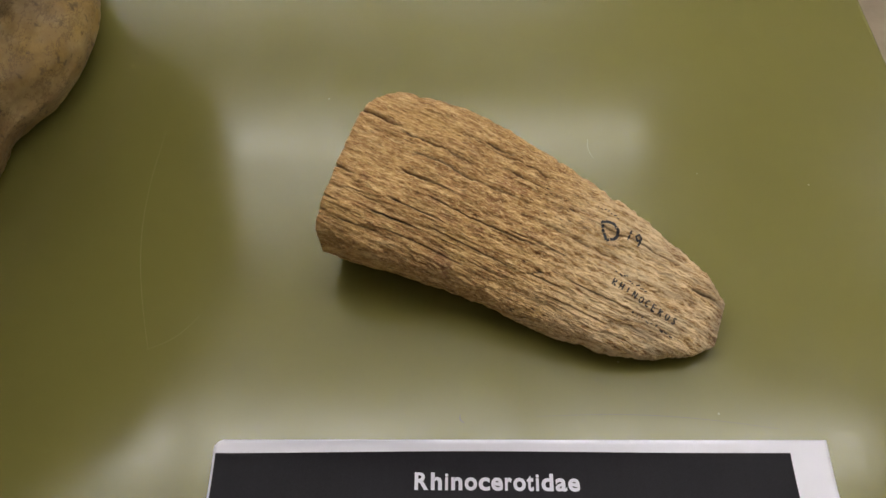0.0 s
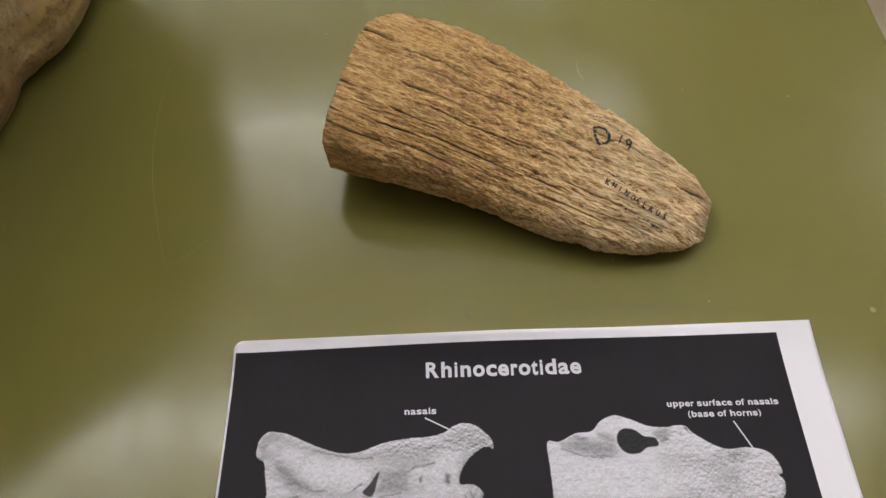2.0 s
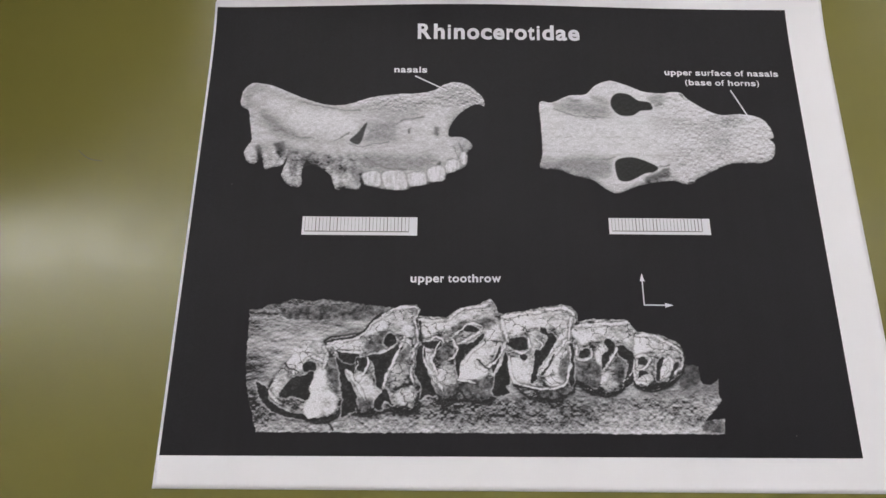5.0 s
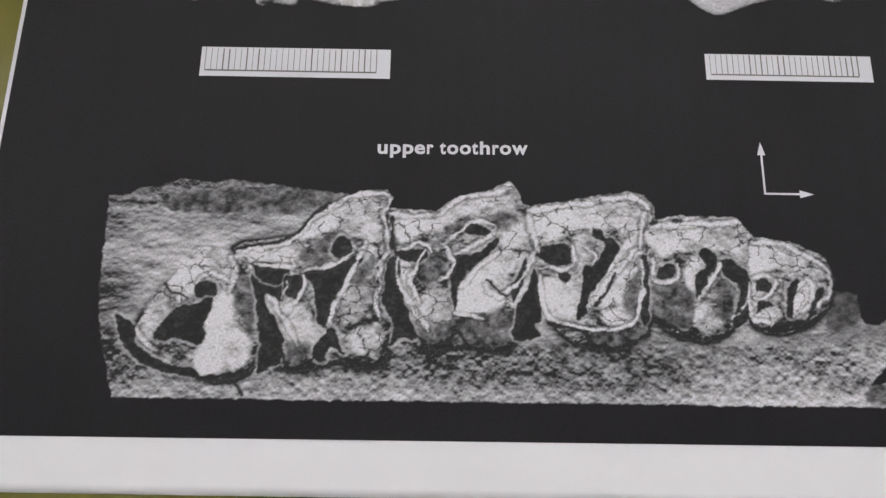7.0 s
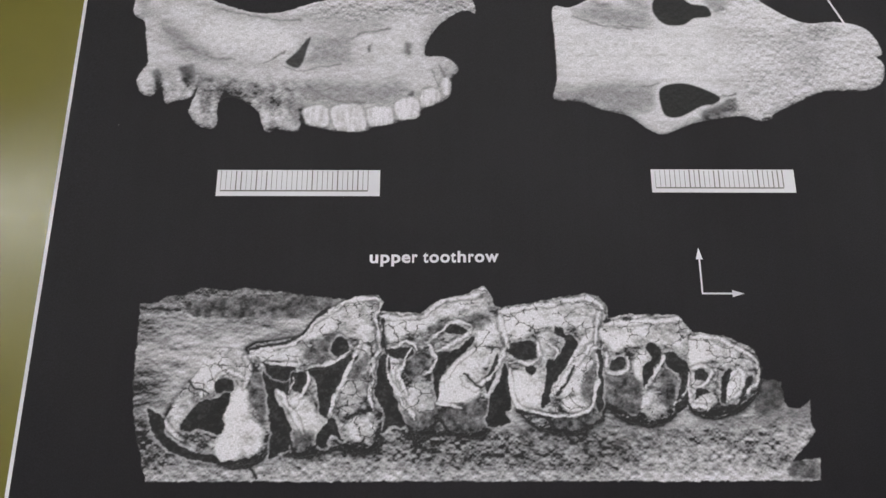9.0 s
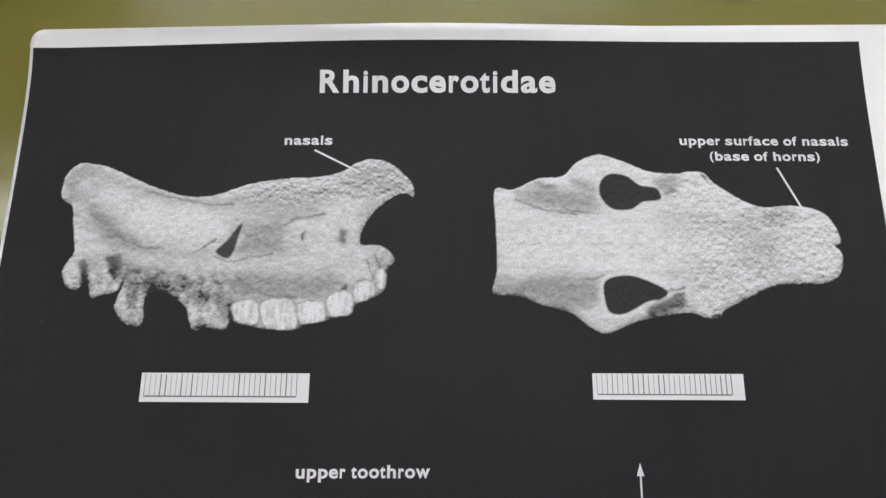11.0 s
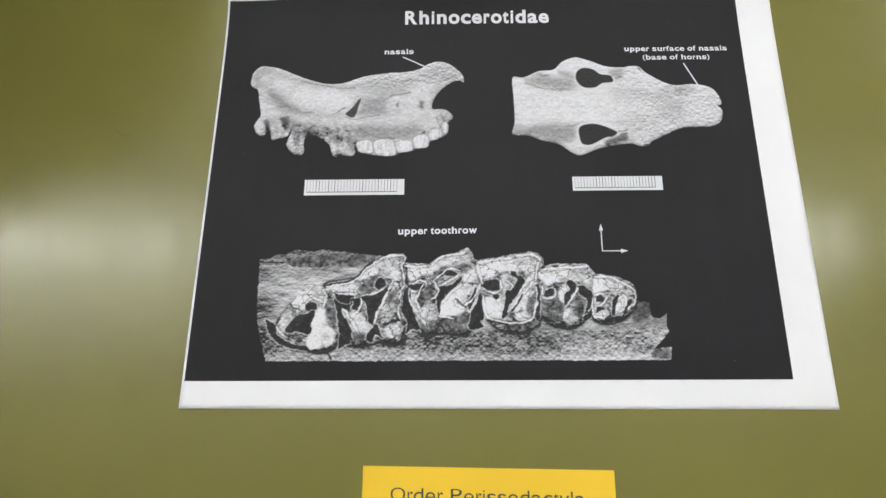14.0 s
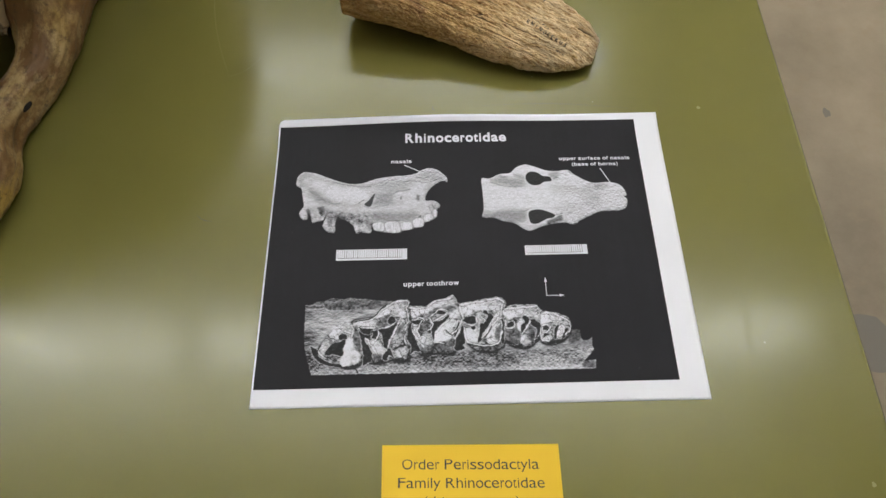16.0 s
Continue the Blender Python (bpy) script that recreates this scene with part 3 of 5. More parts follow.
def skew(x, y):
    """The sheet is not quite square, and its far left corner is worn round."""
    e, f = max(0.0, 0.0045 - (x + 0.0005)), max(0.0, 0.0045 - (PAPER_H - y))
    if math.hypot(e, f) > 0.0045:
        k = 0.0045 / math.hypot(e, f)
        x, y = 0.0040 - e * k, PAPER_H - 0.0045 + f * k
    return x + 0.0012 * (x / PAPER_W) * (y / PAPER_H), y + 0.0045 * (x / PAPER_W) * (y / PAPER_H)


def paper_sheet():
    verts, faces = sheet_grid(-0.0005, PAPER_W, -0.0004, PAPER_H, 140, 110, 0.0, skew)
    n = len(verts)
    nx, ny = 140, 110
    under = [(x, y, max(z - 0.00015, 0.0001)) for x, y, z in verts]
    faces = faces + [tuple(n + i for i in reversed(f)) for f in faces]
    rim = [i for i in range(nx)] + [j * (nx + 1) + nx for j in range(ny)] + [ny * (nx + 1) + i for i in range(nx, 0, -1)] + [j * (nx + 1) for j in range(ny, 0, -1)]
    faces += [(a, n + a, n + b, b) for a, b in zip(rim, rim[1:] + rim[:1])]
    ob = data_part("paper_sheet", verts + under, faces, M_PAPER, None, smooth=True)
    return tagged(ob, "white letter paper with black printed rhinoceros skull diagram, on the table", "printed sheet")


def panel(parent):
    def edge(x, y):
        return x + 0.0010 * (x / 0.2625) * (y / 0.2118), y + (0.0007 + 0.0016 * y / 0.2118) * (x / 0.2625)
    verts, faces = sheet_grid(0.0006, 0.2622, 0.0113, 0.2093, 60, 48, 0.00012, edge)
    return data_part("printed_panel", verts, faces, M_TONER, parent, "matt black photocopied background", True)


# advance, left and right of the inked part of each letter, in thousandths of the type size
BOLD_FACE = {"R": (722, 76, 677), "h": (611, 66, 546), "i": (278, 69, 209), "n": (611, 65, 546), "o": (611, 34, 578), "c": (556, 34, 524), "e": (556, 23, 528), "r": (389, 64, 373), "t": (333, 10, 309), "d": (611, 35, 551), "a": (556, 29, 527), "s": (556, 30, 519), "l": (278, 69, 209), "u": (611, 66, 545), "p": (611, 62, 578), "f": (333, 10, 318), "b": (611, 61, 578), "w": (778, 6, 769)}
PLAIN_FACE = {"O": (778, 39, 739), "r": (333, 77, 332), "d": (556, 35, 499), "e": (556, 40, 516), "P": (667, 86, 622), "i": (222, 67, 155), "s": (500, 32, 464), "o": (556, 35, 521), "a": (556, 36, 530), "c": (500, 30, 477), "t": (278, 14, 257), "y": (500, 11, 489), "l": (222, 67, 155), "F": (611, 86, 583), "m": (833, 65, 769), "R": (722, 86, 684), "h": (556, 65, 491), "n": (556, 65, 491)}
BRACKETS = {"(": (333, 50, 300), ")": (333, 30, 280), " ": (278, 0, 0)}


@functools.lru_cache(None)
def letter(ch, bold):
    """Vertices and faces of one letter of the built-in font at size 1."""
    cu = bpy.data.curves.new("letters", "FONT")
    cu.body, cu.size, cu.offset, cu.resolution_u = ch, 1.0, bold, 4
    ob = new("letters", cu)
    me = bpy.data.meshes.new_from_object(ob.evaluated_get(bpy.context.evaluated_depsgraph_get()))
    bpy.data.objects.remove(ob)
    out = [tuple(v.co[:2]) for v in me.vertices], [tuple(p.vertices) for p in me.polygons]
    bpy.data.meshes.remove(me)
    return out


def flat_text(text, x0, x1, base, height, material, parent, up, bold=0.0, slope=0.0, name="lettering", lifted=True):
    """The built-in font set like a grotesque: wide letters, a tall x-height, from x0 to x1 on the line base, with capitals of the given height."""
    face = {**(BOLD_FACE if bold > 0 else PLAIN_FACE), **BRACKETS}
    xh = max(q[1] for q in letter("x", bold)[0])
    cap = max(q[1] for q in letter("H", bold)[0])
    foot = min(q[1] for q in letter("H", bold)[0])
    low = min(q[1] for q in letter("p", bold)[0])
    start, end = face[text[0]][1], sum(face[ch][0] for ch in text[:-1]) + face[text[-1]][2]
    verts, faces, pen = [], [], 0
    for ch in text:
        advance, a, b = face[ch]
        pts, polys = letter(ch, bold) if ch != " " else ([], [])
        if pts:
            lo, hi = min(q[0] for q in pts), max(q[0] for q in pts)
            n = len(verts)
            for px, py in pts:
                x = x0 + (pen + a + (px - lo) / (hi - lo) * (b - a) - start) / (end - start) * (x1 - x0)
                if ch in "()":
                    h = -0.2 + 1.22 * (py - min(q[1] for q in pts)) / (max(q[1] for q in pts) - min(q[1] for q in pts))
                elif py < foot:
                    h = -0.29 * (foot - py) / (foot - low)
                elif py < xh:
                    h = 0.735 * (py - foot) / (xh - foot)
                else:
                    h = 0.735 + 0.265 * (py - xh) / (cap - xh)
                y = base + h * height + slope * (x - x0)
                verts.append((x, y, (float(lift(x, y)) if lifted else 0.0) + up))
            faces += [tuple(n + k for k in poly) for poly in polys]
        pen += advance
    return data_part(name, verts, faces, material, parent, "printed words: " + text)


# pictures are drawn in tenths of a millimetre on the sheet
SIDE_TOP = [(155, 1615), (162, 1671), (193, 1704), (229, 1708), (294, 1694), (371, 1660), (446, 1627), (519, 1605), (581, 1599), (642, 1609), (710, 1634), (780, 1650), (867, 1660), (936, 1662), (1005, 1679), (1057, 1710), (1109, 1721), (1170, 1698), (1223, 1643), (1230, 1601), (1206, 1612), (1172, 1602), (1121, 1563), (1089, 1519), (1073, 1475), (1079, 1449), (1133, 1447), (1164, 1426), (1177, 1399), (1155, 1372)]
SIDE_LOW = [(1153, 1321), (1120, 1291), (1063, 1268), (1056, 1242), (999, 1230), (974, 1219), (917, 1210), (893, 1195), (810, 1197), (785, 1202), (717, 1218), (707, 1238), (694, 1196), (652, 1200), (626, 1205), (611, 1193), (593, 1204), (570, 1262), (524, 1296), (480, 1310), (449, 1288), (451, 1221), (433, 1204), (392, 1217), (364, 1254), (370, 1296), (382, 1339), (361, 1305), (319, 1296), (289, 1288), (269, 1347), (247, 1313), (212, 1322), (193, 1365), (209, 1403), (220, 1426), (204, 1515), (194, 1569), (165, 1587)]
SIDE_ORBIT = [(644, 1428), (680, 1465), (703, 1503), (718, 1514), (709, 1477), (696, 1424), (677, 1407)]
SIDE_TEETH = [(708, 1268), (775, 1278), (786, 1215), (726, 1218), (792, 1274), (882, 1279), (896, 1200), (814, 1198), (899, 1268), (968, 1278), (978, 1222), (915, 1212), (984, 1291), (1047, 1308), (1059, 1247), (997, 1232), (1063, 1328), (1109, 1341), (1120, 1296), (1068, 1275), (1122, 1365), (1148, 1375), (1156, 1328), (1130, 1315)]
TOP_OUT = [(1472, 1596), (1483, 1628), (1528, 1622), (1605, 1657), (1681, 1666), (1725, 1710), (1777, 1733), (1811, 1733), (1877, 1709), (1941, 1681), (2023, 1673), (2057, 1680), (2106, 1676), (2136, 1643), (2212, 1590), (2274, 1567), (2355, 1572), (2418, 1563), (2462, 1537), (2486, 1486), (2487, 1457), (2470, 1449), (2486, 1427), (2483, 1386), (2459, 1350), (2402, 1334), (2293, 1332), (2211, 1297), (2129, 1256), (2120, 1240), (2080, 1232), (2035, 1248), (1956, 1240), (1892, 1227), (1843, 1208), (1787, 1188), (1741, 1207), (1687, 1248), (1608, 1269), (1545, 1296), (1467, 1305), (1478, 1371), (1477, 1508)]
TOP_HOLE_A = [(1794, 1647), (1824, 1673), (1874, 1667), (1913, 1637), (1962, 1627), (1971, 1592), (1918, 1584), (1883, 1561), (1826, 1562), (1792, 1602)]
TOP_HOLE_B = [(1791, 1338), (1837, 1357), (1893, 1351), (1969, 1313), (1952, 1288), (1912, 1280), (1846, 1245), (1802, 1248), (1788, 1288)]
SIDE_PATCH_0 = (0.40, 30, 0.8, [(160, 1640), (161, 1696), (224, 1705), (255, 1677), (213, 1649), (193, 1603)])
SIDE_PATCH_1 = (0.42, 32, 0.7, [(253, 1692), (412, 1635), (575, 1601), (715, 1609), (717, 1572), (578, 1570), (416, 1598), (304, 1645)])
SIDE_PATCH_2 = (0.70, 46, 0.8, [(288, 1630), (472, 1574), (632, 1550), (672, 1493), (606, 1449), (432, 1458), (334, 1548)])
SIDE_PATCH_3 = (0.28, 30, 0.8, [(252, 1561), (289, 1548), (358, 1494), (416, 1450), (365, 1438), (308, 1473)])
SIDE_PATCH_4 = (0.47, 30, 0.7, [(714, 1621), (939, 1647), (1026, 1639), (961, 1544), (842, 1527), (737, 1546)])
SIDE_PATCH_5 = (0.46, 30, 0.7, [(1008, 1652), (1075, 1706), (1145, 1705), (1215, 1632), (1113, 1606), (1044, 1597)])
SIDE_PATCH_6 = (0.68, 36, 0.8, [(968, 1580), (1062, 1597), (1046, 1544), (1066, 1473), (1015, 1474), (938, 1491)])
SIDE_PATCH_7 = (0.38, 20, 0.8, [(723, 1501), (825, 1518), (845, 1474), (814, 1431), (703, 1423), (726, 1466)])
SIDE_PATCH_8 = (0.64, 30, 0.7, [(348, 1431), (487, 1430), (609, 1419), (697, 1388), (882, 1415), (1016, 1453), (1018, 1405), (885, 1371), (700, 1354), (528, 1371)])
SIDE_PATCH_9 = (0.34, 36, 0.8, [(700, 1363), (886, 1357), (987, 1350), (1021, 1333), (956, 1295), (755, 1295), (618, 1320)])
SIDE_PATCH_10 = (0.20, 14, 0.9, [(1014, 1500), (1032, 1482), (1025, 1448), (1009, 1465)])
SIDE_PATCH_11 = (0.20, 22, 0.9, [(444, 1354), (529, 1358), (618, 1320), (688, 1295), (624, 1261), (552, 1303), (451, 1295)])
SIDE_PATCH_12 = (0.07, 15, 0.9, [(320, 1406), (359, 1415), (370, 1371), (353, 1337), (331, 1372)])
SIDE_PATCH_13 = (0.2, 18, 0.85, [(382, 1371), (428, 1371), (428, 1269), (410, 1236), (390, 1303)])
SIDE_PATCH_14 = (0.62, 16, 0.8, [(197, 1389), (231, 1394), (249, 1337), (217, 1320)])
SIDE_PATCH_15 = (0.14, 12, 0.9, [(242, 1389), (258, 1403), (274, 1337), (257, 1334)])
SIDE_PATCH_16 = (0.58, 18, 0.8, [(280, 1354), (305, 1363), (324, 1320), (297, 1295)])
SIDE_PATCH_17 = (0.20, 16, 0.7, [(665, 1270), (705, 1295), (703, 1237), (674, 1223)])
SIDE_PATCH_18 = (0.10, 9, 0.9, [(695, 1270), (710, 1278), (715, 1212), (704, 1220)])
SIDE_PATCH_19 = (0.50, 18, 0.7, [(1101, 1422), (1165, 1425), (1175, 1387), (1136, 1357)])
SIDE_PATCH_20 = (0.16, 9, 0.9, [(1021, 1317), (1038, 1328), (1035, 1303)])
SIDE_PATCH_21 = (0.16, 9, 0.9, [(1067, 1333), (1090, 1344), (1084, 1327)])
SIDE_PATCH_22 = (0.14, 8, 0.9, [(893, 1474), (906, 1488), (903, 1464)])
SIDE_PATCHES = [SIDE_PATCH_0, SIDE_PATCH_1, SIDE_PATCH_2, SIDE_PATCH_3, SIDE_PATCH_4, SIDE_PATCH_5, SIDE_PATCH_6, SIDE_PATCH_7, SIDE_PATCH_8, SIDE_PATCH_9, SIDE_PATCH_10, SIDE_PATCH_11, SIDE_PATCH_12, SIDE_PATCH_13, SIDE_PATCH_14, SIDE_PATCH_15, SIDE_PATCH_16, SIDE_PATCH_17, SIDE_PATCH_18, SIDE_PATCH_19, SIDE_PATCH_20, SIDE_PATCH_21, SIDE_PATCH_22]
SIDE_LINE_0 = [(644, 1412), (697, 1395), (755, 1410), (814, 1422)]
SIDE_LINE_1 = [(651, 1431), (675, 1458), (693, 1486)]
SIDE_LINE_2 = [(665, 1444), (687, 1471), (708, 1510)]
SIDE_LINE_3 = [(1118, 1418), (1132, 1387), (1146, 1350)]
SIDE_LINE_4 = [(1092, 1401), (1106, 1370), (1120, 1344)]
SIDE_LINE_5 = [(843, 1509), (876, 1530), (961, 1548)]
SIDE_LINE_6 = [(709, 1351), (788, 1303), (890, 1290)]
SIDE_LINE_7 = [(574, 1423), (623, 1454), (639, 1466)]
SIDE_LINE_8 = [(414, 1616), (559, 1583), (682, 1573)]
SIDE_LINE_9 = [(254, 1548), (314, 1494), (408, 1444), (487, 1437)]
SIDE_LINES = [SIDE_LINE_0, SIDE_LINE_1, SIDE_LINE_2, SIDE_LINE_3, SIDE_LINE_4, SIDE_LINE_5, SIDE_LINE_6, SIDE_LINE_7, SIDE_LINE_8, SIDE_LINE_9]
TOP_PATCH_0 = (0.36, 36, 0.85, [(1537, 1625), (1604, 1634), (1721, 1615), (1775, 1606), (1781, 1560), (1718, 1552), (1619, 1568), (1545, 1593)])
TOP_PATCH_1 = (0.22, 14, 0.8, [(1596, 1645), (1658, 1635), (1634, 1623)])
TOP_PATCH_2 = (0.32, 22, 0.8, [(1964, 1661), (2038, 1667), (2018, 1616), (1976, 1608), (1953, 1634)])
TOP_PATCH_3 = (0.53, 42, 0.75, [(2172, 1537), (2287, 1557), (2316, 1502), (2298, 1385), (2248, 1356), (2174, 1402)])
TOP_PATCH_4 = (0.34, 36, 0.85, [(1546, 1342), (1612, 1360), (1753, 1353), (1776, 1328), (1765, 1271), (1703, 1255), (1609, 1279), (1537, 1309)])
TOP_PATCH_5 = (0.42, 26, 0.8, [(1473, 1350), (1530, 1350), (1529, 1304), (1472, 1304)])
TOP_PATCH_6 = (0.16, 16, 0.85, [(1918, 1268), (2007, 1302), (2020, 1268), (1959, 1249), (1916, 1239)])
TOP_PATCH_7 = (0.70, 40, 0.8, [(2046, 1660), (2104, 1669), (2134, 1633), (2114, 1598), (2053, 1604)])
TOP_PATCH_8 = (0.70, 40, 0.7, [(1551, 1523), (1944, 1513), (2149, 1469), (2147, 1444), (1935, 1394), (1548, 1395)])
TOP_PATCH_9 = (0.56, 36, 0.6, [(1964, 1556), (2156, 1537), (2167, 1486), (1991, 1495)])
TOP_PATCH_10 = (0.56, 36, 0.6, [(1966, 1378), (2158, 1402), (2167, 1336), (2038, 1296), (1994, 1336)])
TOP_PATCH_11 = (0.68, 34, 0.7, [(2412, 1532), (2465, 1485), (2465, 1418), (2403, 1356), (2366, 1451)])
TOP_PATCH_12 = (0.40, 24, 0.7, [(2271, 1554), (2367, 1556), (2347, 1527), (2283, 1519)])
TOP_PATCH_13 = (0.36, 18, 0.7, [(1706, 1663), (1780, 1636), (1783, 1613), (1721, 1628)])
TOP_PATCH_14 = (0.10, 8, 0.9, [(2098, 1674), (2111, 1670), (2112, 1649)])
TOP_PATCHES = [TOP_PATCH_0, TOP_PATCH_1, TOP_PATCH_2, TOP_PATCH_3, TOP_PATCH_4, TOP_PATCH_5, TOP_PATCH_6, TOP_PATCH_7, TOP_PATCH_8, TOP_PATCH_9, TOP_PATCH_10, TOP_PATCH_11, TOP_PATCH_12, TOP_PATCH_13, TOP_PATCH_14]
TOP_LINE_0 = [(1959, 1597), (1988, 1611), (2015, 1618)]
TOP_LINE_1 = [(1964, 1310), (1992, 1314), (2018, 1320)]
TOP_LINE_2 = [(1950, 1278), (1982, 1291), (2016, 1302)]
TOP_LINE_3 = [(1677, 1564), (1701, 1556), (1759, 1550)]
TOP_LINE_4 = [(1740, 1345), (1764, 1350), (1785, 1356)]
TOP_LINE_5 = [(2095, 1236), (2114, 1243)]
TOP_LINE_7 = [(1536, 1590), (1619, 1561), (1717, 1545)]
TOP_LINES = [TOP_LINE_0, TOP_LINE_1, TOP_LINE_2, TOP_LINE_3, TOP_LINE_4, TOP_LINE_5, TOP_LINE_7]
ROW_OUT_A = [(288, 670), (334, 674), (358, 692), (403, 693), (452, 714), (492, 713), (531, 705), (576, 716), (622, 709), (680, 704), (726, 697), (793, 690), (866, 682), (884, 693), (949, 696), (964, 676), (955, 652), (997, 646), (1066, 645), (1122, 684), (1185, 695), (1241, 722), (1259, 707), (1275, 669), (1293, 660), (1388, 678), (1529, 701), (1564, 694), (1587, 665), (1588, 633), (1652, 643), (1784, 641), (1819, 594), (1904, 583), (1982, 547), (1999, 495), (1989, 467), (2046, 457), (2046, 406), (2057, 391), (2090, 386), (2118, 410)]
ROW_OUT_B = [(2113, 359), (2122, 329), (2082, 286), (2053, 253), (2122, 260), (2118, 205), (2031, 204), (355, 200), (332, 271), (303, 377), (293, 458), (290, 570)]
ROW_BRIGHT_0 = [(564, 423), (585, 444), (610, 417), (608, 376), (654, 323), (638, 278), (588, 258), (535, 260), (536, 323), (547, 376)]
ROW_BRIGHT_1 = [(444, 449), (511, 519), (546, 538), (601, 527), (601, 457), (584, 457), (562, 471), (522, 471), (500, 423), (459, 429)]
ROW_BRIGHT_2 = [(400, 361), (437, 449), (473, 429), (463, 395), (424, 328)]
ROW_BRIGHT_3 = [(601, 531), (718, 559), (747, 542), (742, 500), (681, 507), (626, 524)]
ROW_BRIGHT_4 = [(745, 570), (817, 643), (877, 680), (944, 680), (935, 629), (853, 607), (799, 592)]
ROW_BRIGHT_5 = [(726, 431), (775, 398), (812, 338), (793, 318), (746, 324), (717, 377), (688, 404), (684, 428)]
ROW_BRIGHT_6 = [(877, 351), (916, 365), (950, 345), (932, 299), (885, 318)]
ROW_BRIGHT_7 = [(897, 600), (946, 615), (951, 544), (926, 488), (912, 501)]
ROW_BRIGHT_8 = [(859, 473), (891, 515), (926, 460), (935, 399), (889, 378), (856, 378)]
ROW_BRIGHT_9 = [(973, 630), (1059, 623), (1114, 660), (1212, 683), (1254, 698), (1260, 661), (1198, 639), (1128, 638), (1087, 602), (1032, 594), (984, 572)]
ROW_BRIGHT_10 = [(986, 516), (1013, 523), (1010, 474), (1042, 406), (1069, 353), (1049, 366), (1008, 420), (984, 474)]
ROW_BRIGHT_11 = [(1035, 433), (1088, 454), (1109, 407), (1096, 360), (1063, 346)]
ROW_BRIGHT_12 = [(1142, 489), (1197, 546), (1224, 532), (1237, 462), (1202, 407), (1129, 400), (1122, 434)]
ROW_BRIGHT_13 = [(1272, 532), (1306, 546), (1280, 463), (1249, 421), (1257, 490)]
ROW_BRIGHT_14 = [(1225, 603), (1274, 632), (1300, 575), (1272, 539), (1237, 504)]
ROW_BRIGHT_15 = [(1295, 640), (1407, 662), (1533, 685), (1574, 656), (1557, 606), (1488, 612), (1404, 604), (1334, 575), (1300, 589)]
ROW_BRIGHT_16 = [(1311, 477), (1406, 477), (1413, 422), (1376, 395), (1329, 392), (1310, 422)]
ROW_BRIGHT_17 = [(1506, 562), (1550, 605), (1553, 548), (1512, 437), (1478, 430), (1431, 423), (1432, 450)]
ROW_BRIGHT_18 = [(1457, 409), (1512, 423), (1531, 403), (1503, 382), (1463, 382)]
ROW_BRIGHT_19 = [(1396, 576), (1431, 590), (1436, 548), (1407, 505), (1388, 547)]
ROW_BRIGHT_20 = [(1578, 613), (1767, 629), (1799, 608), (1799, 536), (1766, 550), (1678, 564), (1594, 549)]
ROW_BRIGHT_21 = [(1659, 411), (1720, 418), (1731, 384), (1683, 370)]
ROW_BRIGHT_22 = [(1669, 535), (1702, 528), (1670, 465), (1652, 493)]
ROW_BRIGHT_23 = [(1816, 572), (1872, 572), (1951, 545), (1987, 503), (1945, 495), (1866, 523), (1809, 494)]
ROW_BRIGHT_24 = [(1798, 494), (1844, 439), (1867, 405), (1811, 385), (1794, 412)]
ROW_BRIGHT_25 = [(1901, 467), (1932, 495), (1969, 468), (1935, 413), (1895, 412)]
ROW_BRIGHT = [ROW_BRIGHT_0, ROW_BRIGHT_1, ROW_BRIGHT_2, ROW_BRIGHT_3, ROW_BRIGHT_4, ROW_BRIGHT_5, ROW_BRIGHT_6, ROW_BRIGHT_7, ROW_BRIGHT_8, ROW_BRIGHT_9, ROW_BRIGHT_10, ROW_BRIGHT_11, ROW_BRIGHT_12, ROW_BRIGHT_13, ROW_BRIGHT_14, ROW_BRIGHT_15, ROW_BRIGHT_16, ROW_BRIGHT_17, ROW_BRIGHT_18, ROW_BRIGHT_19, ROW_BRIGHT_20, ROW_BRIGHT_21, ROW_BRIGHT_22, ROW_BRIGHT_23, ROW_BRIGHT_24, ROW_BRIGHT_25]
ROW_DARK_0 = [(513, 450), (525, 465), (552, 464), (565, 444), (556, 423), (527, 423)]
ROW_DARK_1 = [(482, 402), (515, 409), (556, 423), (547, 376), (539, 323), (482, 335), (450, 329), (429, 342)]
ROW_DARK_2 = [(338, 388), (381, 361), (392, 322), (428, 289), (476, 270), (535, 264), (536, 251), (464, 260), (396, 289), (357, 335)]
ROW_DARK_3 = [(646, 485), (697, 472), (725, 458), (717, 417), (686, 438), (677, 417), (718, 350), (722, 291), (697, 271), (675, 258), (674, 324), (662, 403)]
ROW_DARK_4 = [(640, 516), (722, 500), (724, 472), (684, 465), (656, 485)]
ROW_DARK_5 = [(825, 550), (840, 575), (861, 574), (872, 550), (860, 530), (836, 531)]
ROW_DARK_6 = [(757, 489), (803, 498), (883, 529), (894, 522), (859, 473), (835, 405), (824, 358), (804, 378), (785, 459)]
ROW_DARK_7 = [(721, 472), (750, 486), (765, 466), (747, 431), (726, 438)]
ROW_DARK_8 = [(805, 331), (843, 364), (852, 325), (866, 305), (832, 318), (821, 285), (794, 292)]
ROW_DARK_9 = [(955, 502), (978, 544), (987, 460), (1009, 392), (1023, 346), (983, 339), (970, 326), (976, 379), (952, 419)]
ROW_DARK_10 = [(975, 544), (1040, 547), (1040, 523), (1013, 523), (985, 530)]
ROW_DARK_11 = [(1139, 599), (1159, 614), (1186, 607), (1197, 595), (1172, 587), (1145, 591)]
